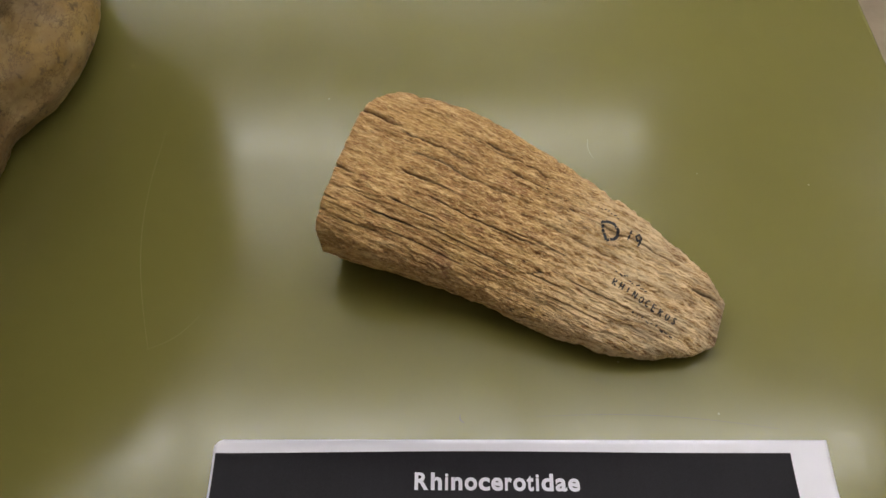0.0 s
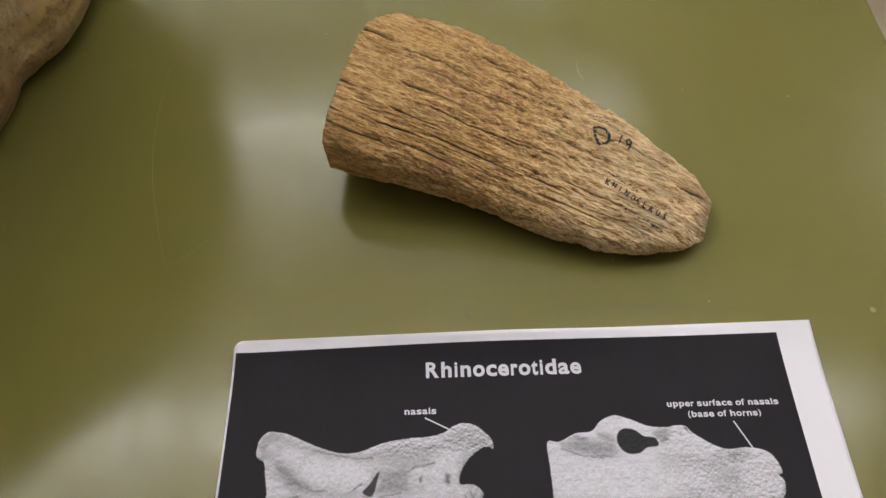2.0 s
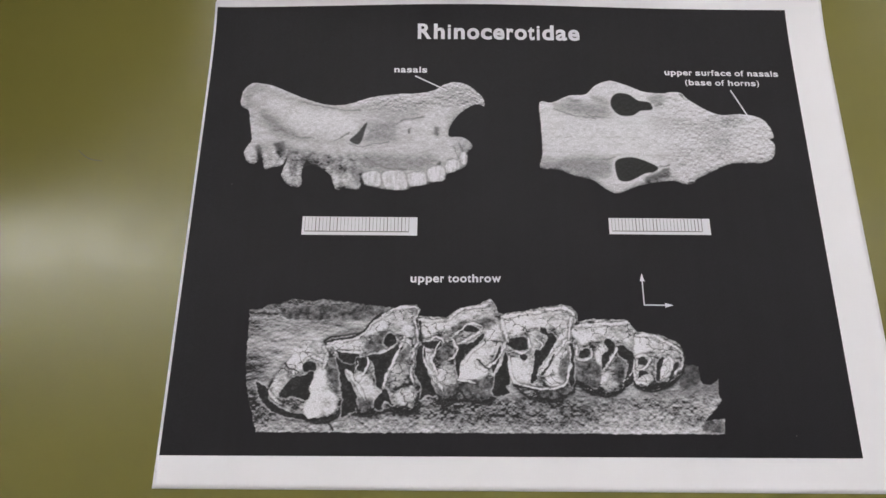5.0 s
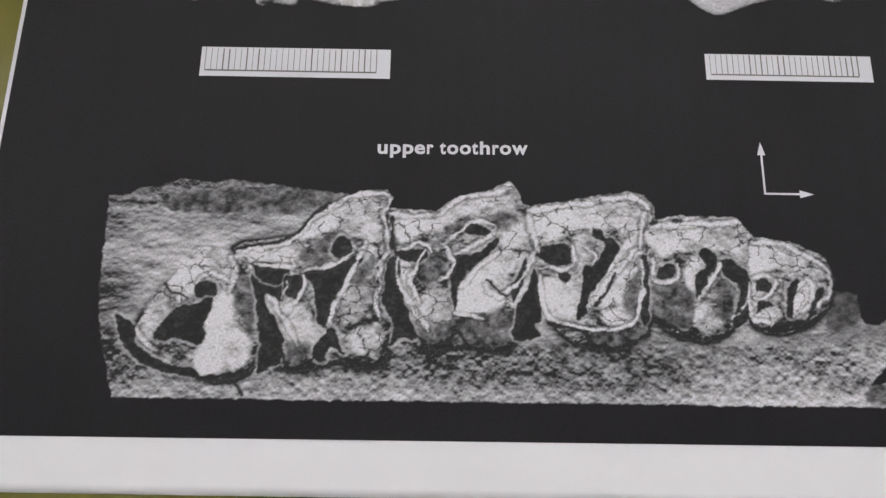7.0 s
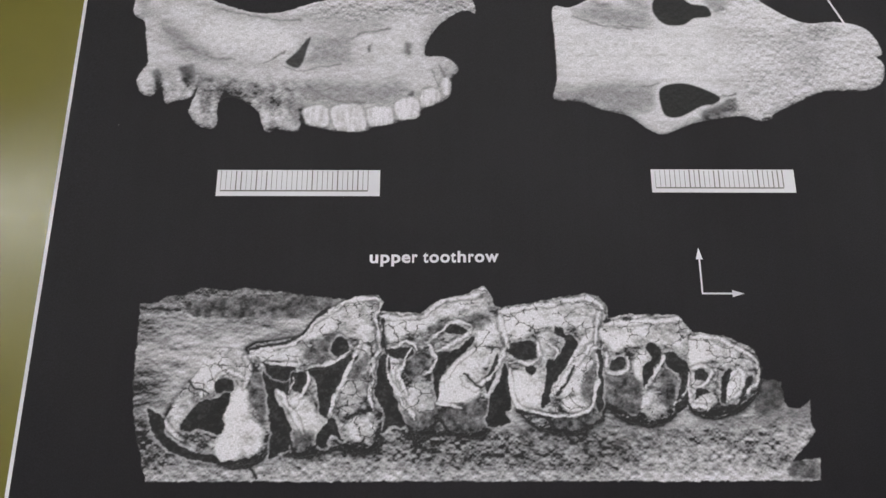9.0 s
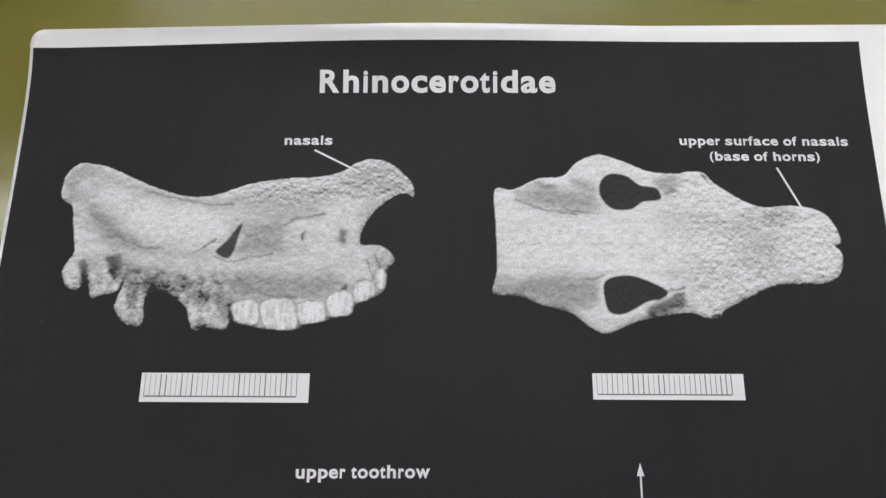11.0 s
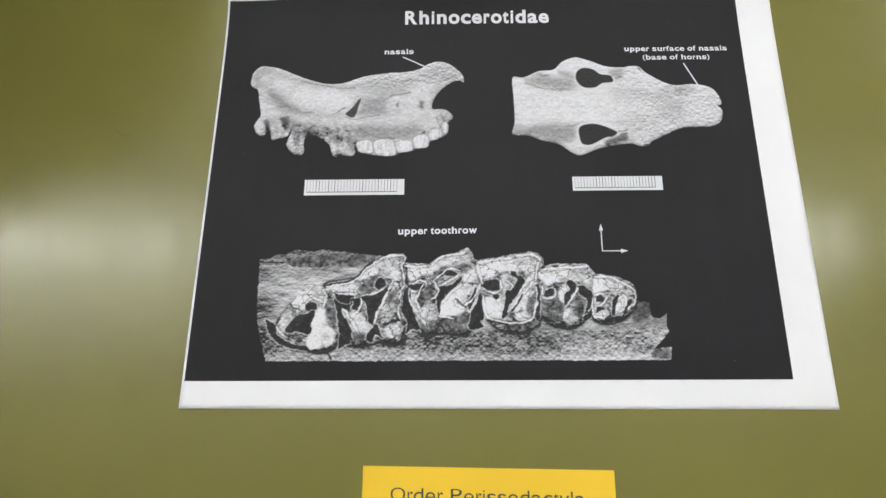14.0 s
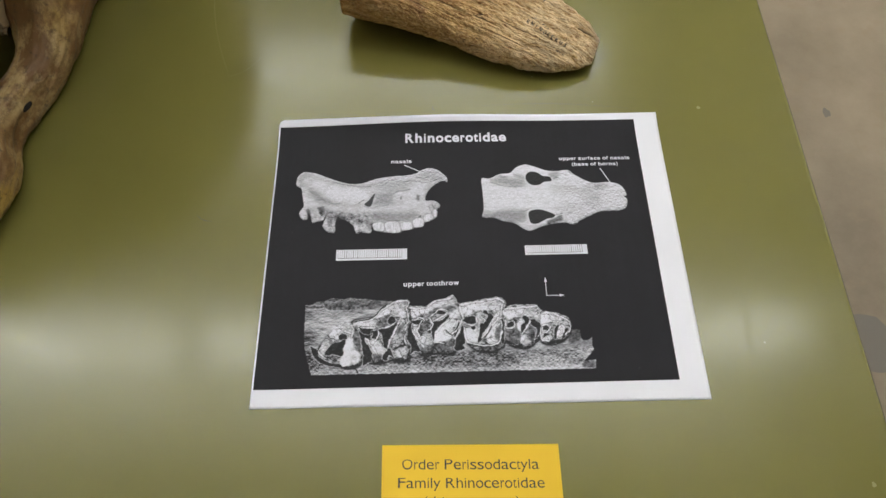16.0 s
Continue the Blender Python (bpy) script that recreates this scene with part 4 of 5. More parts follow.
ROW_DARK_12 = [(1105, 531), (1156, 538), (1208, 578), (1213, 563), (1156, 510), (1129, 475), (1115, 407), (1108, 461)]
ROW_DARK_13 = [(1264, 504), (1281, 532), (1271, 476), (1250, 428), (1247, 462)]
ROW_DARK_14 = [(1298, 504), (1312, 395), (1296, 381), (1308, 354), (1268, 341), (1248, 354), (1255, 381), (1263, 421), (1284, 463)]
ROW_DARK_15 = [(1313, 554), (1341, 564), (1375, 568), (1388, 547), (1376, 519), (1340, 519), (1313, 535)]
ROW_DARK_16 = [(1439, 605), (1453, 608), (1466, 588), (1493, 576), (1495, 548), (1469, 506), (1454, 478), (1425, 450), (1417, 409), (1396, 395), (1412, 464), (1414, 512), (1449, 526), (1465, 562), (1461, 583), (1442, 587)]
ROW_DARK_17 = [(1355, 494), (1366, 502), (1386, 491), (1372, 477)]
ROW_DARK_18 = [(1549, 534), (1563, 534), (1560, 396), (1546, 390), (1548, 465)]
ROW_DARK_19 = [(1589, 514), (1606, 525), (1627, 521), (1625, 500), (1604, 490), (1588, 495)]
ROW_DARK_20 = [(1690, 550), (1708, 560), (1730, 536), (1707, 500), (1686, 466), (1675, 445), (1676, 493), (1702, 521)]
ROW_DARK_21 = [(1737, 536), (1796, 508), (1789, 405), (1757, 384), (1776, 466), (1748, 501)]
ROW_DARK_22 = [(1812, 483), (1825, 494), (1848, 483), (1844, 467), (1817, 467)]
ROW_DARK_23 = [(1904, 492), (1917, 488), (1912, 467), (1900, 453), (1891, 405), (1881, 412), (1887, 460)]
ROW_DARK_24 = [(1807, 412), (1823, 439), (1850, 432), (1828, 419)]
ROW_DARK_25 = [(1958, 468), (1970, 472), (1959, 440), (1935, 406), (1900, 399), (1937, 426)]
ROW_DARK = [ROW_DARK_0, ROW_DARK_1, ROW_DARK_2, ROW_DARK_3, ROW_DARK_4, ROW_DARK_5, ROW_DARK_6, ROW_DARK_7, ROW_DARK_8, ROW_DARK_9, ROW_DARK_10, ROW_DARK_11, ROW_DARK_12, ROW_DARK_13, ROW_DARK_14, ROW_DARK_15, ROW_DARK_16, ROW_DARK_17, ROW_DARK_18, ROW_DARK_19, ROW_DARK_20, ROW_DARK_21, ROW_DARK_22, ROW_DARK_23, ROW_DARK_24, ROW_DARK_25]
ROW_GREY_0 = [(604, 458), (642, 485), (662, 403), (653, 337), (630, 376), (607, 417)]
ROW_GREY_1 = [(773, 556), (813, 585), (833, 578), (822, 529), (803, 507), (769, 514), (747, 528)]
ROW_GREY_2 = [(884, 501), (924, 529), (919, 487), (886, 460)]
ROW_GREY_3 = [(727, 324), (786, 324), (807, 305), (750, 272)]
ROW_GREY_4 = [(1129, 380), (1249, 408), (1248, 341), (1195, 320), (1142, 340)]
ROW_GREY_5 = [(1026, 530), (1074, 531), (1095, 489), (1054, 468), (1031, 488)]
ROW_GREY_6 = [(1036, 359), (1115, 380), (1129, 340), (1076, 329), (1043, 333)]
ROW_GREY_7 = [(1569, 472), (1656, 465), (1657, 384), (1610, 383), (1571, 410)]
ROW_GREY_8 = [(1742, 508), (1768, 494), (1768, 425), (1738, 391), (1721, 425), (1718, 466)]
ROW_GREY_9 = [(1435, 362), (1543, 376), (1554, 343), (1473, 329), (1421, 342)]
ROW_GREY_10 = [(1506, 450), (1544, 506), (1542, 410), (1517, 403)]
ROW_GREY_11 = [(434, 676), (793, 694), (850, 672), (714, 635), (479, 633)]
ROW_GREY_12 = [(1995, 454), (2051, 468), (2052, 427), (2020, 386), (1965, 379)]
ROW_GREY_13 = [(2036, 215), (2061, 254), (2114, 252), (2112, 213)]
ROW_GREY_14 = [(1087, 609), (1121, 616), (1128, 595), (1094, 585)]
ROW_GREY_15 = [(1197, 631), (1239, 646), (1260, 625), (1225, 596)]
ROW_GREYS = [ROW_GREY_0, ROW_GREY_1, ROW_GREY_2, ROW_GREY_3, ROW_GREY_4, ROW_GREY_5, ROW_GREY_6, ROW_GREY_7, ROW_GREY_8, ROW_GREY_9, ROW_GREY_10, ROW_GREY_11, ROW_GREY_12, ROW_GREY_13, ROW_GREY_14, ROW_GREY_15]
ROW_RIDGE_0 = [(600, 541), (725, 564), (776, 621), (823, 653), (870, 684), (950, 685), (958, 670), (941, 632), (946, 608)]
ROW_RIDGE_1 = [(946, 608), (959, 558), (939, 502), (935, 405), (942, 384)]
ROW_RIDGE_2 = [(902, 564), (871, 487), (841, 418), (826, 364)]
ROW_RIDGE_3 = [(875, 539), (843, 518), (803, 503), (763, 493)]
ROW_RIDGE_4 = [(626, 524), (668, 506), (738, 503), (734, 521)]
ROW_RIDGE_5 = [(763, 486), (765, 459), (747, 424), (734, 411), (723, 377)]
ROW_RIDGE_6 = [(724, 472), (723, 445), (714, 417)]
ROW_RIDGE_7 = [(686, 431), (723, 384), (760, 324)]
ROW_RIDGE_8 = [(388, 355), (403, 335), (440, 302)]
ROW_RIDGE_9 = [(591, 527), (604, 485), (592, 444)]
ROW_RIDGE_10 = [(516, 464), (548, 487), (590, 464)]
ROW_RIDGE_11 = [(955, 637), (1059, 633), (1128, 680), (1212, 693), (1247, 705)]
ROW_RIDGE_12 = [(979, 530), (977, 488), (1011, 420), (1056, 359)]
ROW_RIDGE_13 = [(1044, 551), (1020, 502), (1010, 474), (1035, 420)]
ROW_RIDGE_14 = [(992, 551), (1039, 566), (1060, 545)]
ROW_RIDGE_15 = [(1080, 566), (1101, 545), (1108, 503), (1081, 475)]
ROW_RIDGE_16 = [(1115, 538), (1170, 567), (1211, 603), (1197, 617), (1149, 619), (1128, 595), (1087, 566)]
ROW_RIDGE_17 = [(1129, 461), (1169, 510), (1217, 546)]
ROW_RIDGE_18 = [(1306, 554), (1271, 490), (1243, 455), (1209, 441), (1183, 462)]
ROW_RIDGE_19 = [(1115, 400), (1149, 393), (1182, 384)]
ROW_RIDGE_20 = [(1288, 647), (1407, 670), (1534, 688), (1574, 661)]
ROW_RIDGE_21 = [(1288, 639), (1296, 589), (1313, 547)]
ROW_RIDGE_22 = [(1312, 490), (1317, 422), (1342, 388), (1395, 375), (1448, 366), (1509, 376), (1537, 403), (1551, 465), (1549, 534)]
ROW_RIDGE_23 = [(1389, 568), (1395, 533), (1373, 505), (1333, 512), (1312, 504)]
ROW_RIDGE_24 = [(1423, 562), (1443, 541), (1435, 519)]
ROW_RIDGE_25 = [(1540, 563), (1482, 492), (1438, 436)]
ROW_RIDGE_26 = [(1562, 649), (1547, 563)]
ROW_RIDGE_27 = [(1574, 617), (1794, 629)]
ROW_RIDGE_28 = [(1577, 535), (1577, 492), (1603, 479), (1634, 493), (1636, 524)]
ROW_RIDGE_29 = [(1737, 529), (1705, 480), (1682, 445)]
ROW_RIDGE_30 = [(1752, 398), (1782, 425), (1788, 453)]
ROW_RIDGE_31 = [(1817, 579), (1879, 577), (1951, 545), (1990, 503), (1966, 440), (1900, 399)]
ROW_RIDGE_32 = [(1796, 480), (1799, 398), (1859, 392)]
ROW_RIDGE_33 = [(1806, 494), (1837, 501), (1862, 481), (1831, 446), (1811, 446)]
ROW_RIDGE_34 = [(1908, 467), (1939, 495), (1947, 454), (1916, 419)]
ROW_RIDGES = [ROW_RIDGE_0, ROW_RIDGE_1, ROW_RIDGE_2, ROW_RIDGE_3, ROW_RIDGE_4, ROW_RIDGE_5, ROW_RIDGE_6, ROW_RIDGE_7, ROW_RIDGE_8, ROW_RIDGE_9, ROW_RIDGE_10, ROW_RIDGE_11, ROW_RIDGE_12, ROW_RIDGE_13, ROW_RIDGE_14, ROW_RIDGE_15, ROW_RIDGE_16, ROW_RIDGE_17, ROW_RIDGE_18, ROW_RIDGE_19, ROW_RIDGE_20, ROW_RIDGE_21, ROW_RIDGE_22, ROW_RIDGE_23, ROW_RIDGE_24, ROW_RIDGE_25, ROW_RIDGE_26, ROW_RIDGE_27, ROW_RIDGE_28, ROW_RIDGE_29, ROW_RIDGE_30, ROW_RIDGE_31, ROW_RIDGE_32, ROW_RIDGE_33, ROW_RIDGE_34]
ROW_LINE_0 = [(599, 548), (724, 574), (776, 631), (816, 657)]
ROW_LINE_1 = [(723, 337), (729, 285), (750, 265), (801, 292), (832, 318)]
ROW_LINE_2 = [(853, 298), (919, 277), (939, 279), (964, 325)]
ROW_LINE_3 = [(1016, 359), (1050, 326), (1083, 326), (1122, 353), (1149, 327), (1202, 314), (1241, 330)]
ROW_LINE_4 = [(1329, 381), (1402, 366), (1421, 342), (1460, 320), (1493, 329), (1555, 356)]
ROW_LINE_5 = [(1571, 396), (1616, 377), (1654, 350), (1687, 341), (1728, 357), (1778, 391)]
ROW_LINE_6 = [(1790, 405), (1810, 374), (1878, 385), (1947, 399)]
ROW_LINE_7 = [(530, 251), (583, 235), (634, 243), (665, 271)]
ROW_LINE_8 = [(1489, 499), (1466, 457), (1438, 423)]
ROW_LINE_9 = [(500, 423), (443, 456)]
ROW_LINE_10 = [(1189, 476), (1230, 442)]
ROW_LINE_11 = [(622, 239), (634, 220), (644, 207)]
ROW_LINE_12 = [(962, 629), (971, 544)]
ROW_LINES = [ROW_LINE_0, ROW_LINE_1, ROW_LINE_2, ROW_LINE_3, ROW_LINE_4, ROW_LINE_5, ROW_LINE_6, ROW_LINE_7, ROW_LINE_8, ROW_LINE_9, ROW_LINE_10, ROW_LINE_11, ROW_LINE_12]
ROW_TOOTH_0 = [(382, 343), (452, 462), (509, 544), (592, 535), (645, 506), (672, 335), (628, 251), (514, 253), (394, 298)]
ROW_TOOTH_1 = [(595, 546), (745, 583), (888, 688), (956, 690), (961, 538), (968, 339), (932, 275), (855, 286), (728, 272), (678, 426)]
ROW_TOOTH_2 = [(957, 647), (1065, 649), (1132, 688), (1241, 719), (1282, 663), (1300, 544), (1258, 396), (1238, 318), (1135, 327), (1032, 325), (977, 458)]
ROW_TOOTH_3 = [(1288, 656), (1527, 703), (1586, 661), (1564, 401), (1509, 333), (1418, 331), (1349, 369), (1312, 477)]
ROW_TOOTH_4 = [(1585, 632), (1781, 643), (1816, 581), (1773, 405), (1690, 349), (1577, 399)]
ROW_TOOTH_5 = [(1817, 588), (1910, 585), (1997, 529), (1987, 448), (1913, 378), (1809, 376), (1800, 485)]
ROW_TEETH = [ROW_TOOTH_0, ROW_TOOTH_1, ROW_TOOTH_2, ROW_TOOTH_3, ROW_TOOTH_4, ROW_TOOTH_5]


def rounded(points, closed):
    """A smooth line through the points."""
    n, out = len(points), []
    for k in range(n if closed else n - 1):
        p = [Vector(points[(k + i) % n] if closed else points[min(max(k + i, 0), n - 1)]) for i in (-1, 0, 1, 2)]
        for u in (0.0, 0.25, 0.5, 0.75):
            q = 0.5 * (2 * p[1] + (p[2] - p[0]) * u + (2 * p[0] - 5 * p[1] + 4 * p[2] - p[3]) * u * u + (3 * p[1] - p[0] - 3 * p[2] + p[3]) * u**3)
            out.append((q.x, q.y))
    return out if closed else out + [points[-1]]


SIDE_ORBIT = rounded(SIDE_ORBIT, True)
TOP_OUT, TOP_HOLE_A, TOP_HOLE_B = (rounded(q, True) for q in (TOP_OUT, TOP_HOLE_A, TOP_HOLE_B))
SIDE_OUT = rounded(SIDE_TOP + SIDE_LOW, True)
ROW_GREYS, ROW_DARK, ROW_BRIGHT, ROW_TEETH = ([rounded(q, True) for q in group] for group in (ROW_GREYS, ROW_DARK, ROW_BRIGHT, ROW_TEETH))


def near_to(points, x, y, margin):
    xs, ys = zip(*points)
    return (x > min(xs) - margin) & (x < max(xs) + margin) & (y > min(ys) - margin) & (y < max(ys) + margin)


def inside(poly, x, y):
    hit = np.zeros(x.shape, bool)
    part_of = near_to(poly, x, y, 1)
    px, py = x[part_of], y[part_of]
    h = np.zeros(px.shape, bool)
    for (ax, ay), (bx, by) in zip(poly, poly[1:] + poly[:1]):
        if ay != by:
            h ^= ((ay > py) != (by > py)) & (px < (bx - ax) * (py - ay) / (by - ay) + ax)
    hit[part_of] = h
    return hit


def away(line, x, y, closed=False):
    """Distance to a polyline, exact near it."""
    best = np.full(x.shape, 999.0)
    part_of = near_to(line, x, y, 60)
    px, py = x[part_of], y[part_of]
    b = np.full(px.shape, 999.0)
    pts = line + line[:1] if closed else line
    for (ax, ay), (bx, by) in zip(pts, pts[1:]):
        dx, dy = bx - ax, by - ay
        u = np.clip(((px - ax) * dx + (py - ay) * dy) / max(dx * dx + dy * dy, 1e-9), 0, 1)
        b = np.minimum(b, np.hypot(px - ax - u * dx, py - ay - u * dy))
    best[part_of] = b
    return best


def soft(poly, x, y, width=4.0):
    """1 inside an outline, 0 outside, with a soft rim."""
    d = away(poly, x, y, True)
    return np.clip(0.5 + np.where(inside(poly, x, y), d, -d) / width, 0, 1)


def lay(tone, mask, value):
    return tone * (1 - mask) + value * mask


def cracks(x, y, size, seed):
    """1 on a net of fine cracks."""
    rng = np.random.default_rng(seed)
    i, j = np.floor(x / size).astype(int), np.floor(y / size).astype(int)
    jx, jy = rng.random((64, 64)), rng.random((64, 64))
    f1, f2 = np.full(x.shape, 1e9), np.full(x.shape, 1e9)
    for di in (-1, 0, 1):
        for dj in (-1, 0, 1):
            px, py = (i + di + jx[(i + di) % 64, (j + dj) % 64]) * size, (j + dj + jy[(i + di) % 64, (j + dj) % 64]) * size
            d = np.hypot(x - px, y - py)
            f2 = np.minimum(f2, np.maximum(f1, d))
            f1 = np.minimum(f1, d)
    return np.clip(1.1 - (f2 - f1) / 3.2, 0, 1)


def picture(name, outline, tone_of, step, parent, label, ragged=3.0):
    """A printed halftone picture: a fine flat net inside an outline, with its grey tones in the ink attribute."""
    xs, ys = np.array(outline, float).T
    gx, gy = np.arange(xs.min() - 6, xs.max() + 6, step), np.arange(ys.min() - 6, ys.max() + 6, step)
    X, Y = np.meshgrid(gx, gy)
    d = away(outline, X, Y, True)
    d = np.where(inside(outline, X, Y), d, -d) + ragged * (fbm(X / (6 + ragged), Y / (6 + ragged), 77, 3) - 0.5)
    tone = np.clip(tone_of(X, Y, d), 0.02, 0.70)
    tone = lay(0.03, np.clip(0.5 + d / 3.0, 0, 1), tone)
    keep = d > -3.5
    cell = keep[:-1, :-1] & keep[1:, :-1] & keep[:-1, 1:] & keep[1:, 1:]
    ny, nx = X.shape
    jj, ii = np.nonzero(cell)
    a = jj * nx + ii
    quads = np.stack([a, a + 1, a + nx + 1, a + nx], 1)
    used, back = np.unique(quads, return_inverse=True)
    wx, wy = X.ravel()[used] / 1e4, Y.ravel()[used] / 1e4
    verts = np.stack([wx, wy, lift(wx, wy) + 0.00024], 1)
    me = bpy.data.meshes.new(name)
    me.from_pydata(verts.tolist(), [], back.reshape(-1, 4).tolist())
    col = me.color_attributes.new("ink", "FLOAT_COLOR", "POINT")
    t = tone.ravel()[used]
    col.data.foreach_set("color", np.stack([t, t * 0.985, t * 1.10, np.ones_like(t)], 1).astype(np.float32).ravel())
    me.materials.append(M_INK)
    me.polygons.foreach_set("use_smooth", [True] * len(me.polygons))
    ob = new(name, me)
    ob.parent = parent
    return tagged(ob, label)


def relief(x, y, seed, sx=14.0, sy=14.0):
    """Tone of a pitted surface lit from above."""
    a = fbm(x / sx, y / sy, seed, 4)
    b = fbm(x / sx, (y + 5) / sy, seed, 4)
    return (a - b) * 1.6


def swelling(d, reach, lean=(-0.45, 0.9)):
    """Light and shade, -1 to 1, of a form that swells up from its outline, lit from the upper left; d is the depth inside the outline on an even net."""
    h = np.sqrt(1 - (1 - np.clip(d, 0, reach) / reach) ** 2)
    gy, gx = np.gradient(h)
    return np.clip(-(gx * lean[0] + gy * lean[1]) * 9, -1, 1)


def shaded(t, x, y, patches, lines, seed):
    """Lay soft patches of a given tone and thin dark creases over a tone picture."""
    u, v = x + 12 * (fbm(x / 22, y / 22, seed, 3) - 0.5), y + 12 * (fbm(x / 22, y / 22, seed + 5, 3) - 0.5)
    for k, (value, width, strength, points) in enumerate(patches):
        value = 1.03 * value**1.35
        grain = 0.55 * value * (fbm(x / 15, y / 13, seed + 11 + k, 4) - 0.5)
        ring = rounded(points, True)
        gap = away(ring, u, v, True)
        gap = np.where(inside(ring, u, v), gap, -gap)
        t = lay(t, strength / (1 + np.exp(-np.clip(gap / (0.23 * width), -30, 30))), value + grain)
    for k, points in enumerate(lines):
        w = 2.0 + 4.0 * fbm(x / 20, y / 20, seed + 51 + k, 2)
        t = lay(t, (0.35 + 0.6 * fbm(x / 30, y / 30, seed + 71 + k, 2)) * np.exp(-((away(rounded(points, False), u, v) / w) ** 2)), 0.14)
    return t


SIDE_HOLLOW = [(250, 1570), (280, 1545), (330, 1490), (420, 1445), (520, 1432), (640, 1420), (560, 1405), (420, 1418), (320, 1450), (262, 1510)]
SIDE_ARCH = [(350, 1410), (430, 1385), (560, 1362), (700, 1330), (860, 1312), (1000, 1318), (900, 1285), (720, 1290), (600, 1290), (520, 1310), (430, 1330), (370, 1370)]
SIDE_SHEEN = [(420, 1560), (520, 1545), (630, 1525), (620, 1480), (520, 1480), (430, 1510)]


def side_tone(x, y, d):
    t = 0.52 + 0.30 * (fbm(x / 70, y / 40, 101) - 0.5) + 0.20 * relief(x, y, 111, 50, 26)
    round_off = swelling(d + 14 * (fbm(x / 24, y / 24, 117, 3) - 0.5), 95)
    t = shaded(t, x, y, SIDE_PATCHES, SIDE_LINES, 601)
    # hollow behind the orbit, shade under the cheek arch, sheen on brow and cheek
    for value, width, strength, points in ((0.34, 34, 0.6, SIDE_HOLLOW), (0.26, 30, 0.65, SIDE_ARCH), (0.70, 40, 0.5, SIDE_SHEEN)):
        ring = rounded(points, True)
        w = 16 * (fbm(x / 20, y / 20, 609, 3) - 0.5)
        gap = away(ring, x + w, y - w, True)
        gap = np.where(inside(ring, x + w, y - w), gap, -gap)
        t = lay(t, strength / (1 + np.exp(-np.clip(gap / (0.23 * width), -30, 30))), value + 0.25 * (fbm(x / 16, y / 14, 611, 4) - 0.5))
    t = t + 0.20 * round_off
    # pitted roof of the nose
    rough = np.clip((x - 640) / 120, 0, 1) * np.clip((y - 1560 - 30 * (fbm(x / 40, x * 0, 132) - 0.5)) / 40, 0, 1)
    t += rough * 0.48 * relief(x, y, 131, 11, 10)
    low = np.clip((1400 - y) / 60, 0, 1) * np.clip((760 - x) / 120, 0, 1)
    t += low * (0.45 * (fbm(x / 18, y / 24, 145, 3) - 0.5) + 0.4 * relief(x, y, 149, 16, 16))
    t = lay(t, soft(SIDE_ORBIT, x, y, 6), 0.05)
    # cheek teeth in a row, with dark gaps
    for k in range(0, len(SIDE_TEETH), 4):
        body = rounded(SIDE_TEETH[k : k + 4], True)
        wob = 9 * (fbm(x / 12, y / 18, 148 + k, 3) - 0.5)
        t = lay(t, 0.7 * np.exp(-((away(body, x + wob, y + wob, True) / 4.5) ** 2)), 0.12)
        t = lay(t, soft(body, x + wob, y + wob, 10), 0.64 + 0.55 * (fbm(x / 10, y / 50, 151 + k) - 0.5))
    t = t + np.clip(t * 3, 0, 1) * (0.14 * (fbm(x / 8, y / 8, 161, 3) - 0.5) + 0.19 * relief(x, y, 165, 18, 14))
    return t - 0.25 * np.exp(-np.clip(d, 0, 99) / 7) * np.clip((1560 - y) / 200, 0.15, 1)


def top_tone(x, y, d):
    t = 0.60 + 0.16 * (fbm(x / 120, y / 24, 201) - 0.5) + 0.17 * relief(x, y, 211, 90, 16)
    round_off = swelling(d + 12 * (fbm(x / 26, y / 22, 217, 3) - 0.5), 80, (-0.2, 0.8))
    t = shaded(t, x, y, TOP_PATCHES, TOP_LINES, 701)
    rough = np.clip((x - 1950 + 60 * (fbm(x / 30, y / 30, 229) - 0.5)) / 120, 0, 1)
    t += rough * (0.42 * relief(x, y, 231, 11, 11) - 0.03 + 0.14 * (fbm(x / 9, y / 9, 235, 3) - 0.5))
    t = t + 0.17 * round_off
    # the suture down the middle
    t -= 0.10 * np.exp(-(((y - 1452 + 8 * (fbm(x / 40, y * 0, 219, 3) - 0.5)) / 3) ** 2)) * (fbm(x / 50, y * 0 + 3, 220, 2) > 0.45)
    for hole in (TOP_HOLE_A, TOP_HOLE_B):
        t = lay(t, 0.45 * np.exp(-(((away(hole, x, y, True) - 5) / 6) ** 2)), 0.64)
        t = lay(t, soft(hole, x, y, 5), 0.025)
    t = t + np.clip(t * 3, 0, 1) * (0.10 * (fbm(x / 8, y / 8, 221, 3) - 0.5) + 0.16 * relief(x, y, 225, 14, 12))
    return t - 0.25 * np.exp(-np.clip(d, 0, 99) / 8) * np.clip((1520 - y) / 200, 0.2, 1)


# the broken rim of the palate, the ring of the lost front tooth, and the shade under the crowns
ROW_CREST = [(288, 672), (358, 696), (452, 720), (531, 708), (576, 722), (680, 710), (772, 696), (773, 682), (690, 657), (602, 642), (519, 637), (435, 645), (357, 654), (289, 656)]
ROW_RING = [(1972, 426), (1993, 453), (2024, 463), (2051, 439), (2039, 397), (2014, 385), (1984, 378)]
ROW_UNDER = [(1275, 351), (1398, 340), (1494, 305), (1606, 338), (1754, 334), (1749, 285), (1541, 265), (1360, 285)]


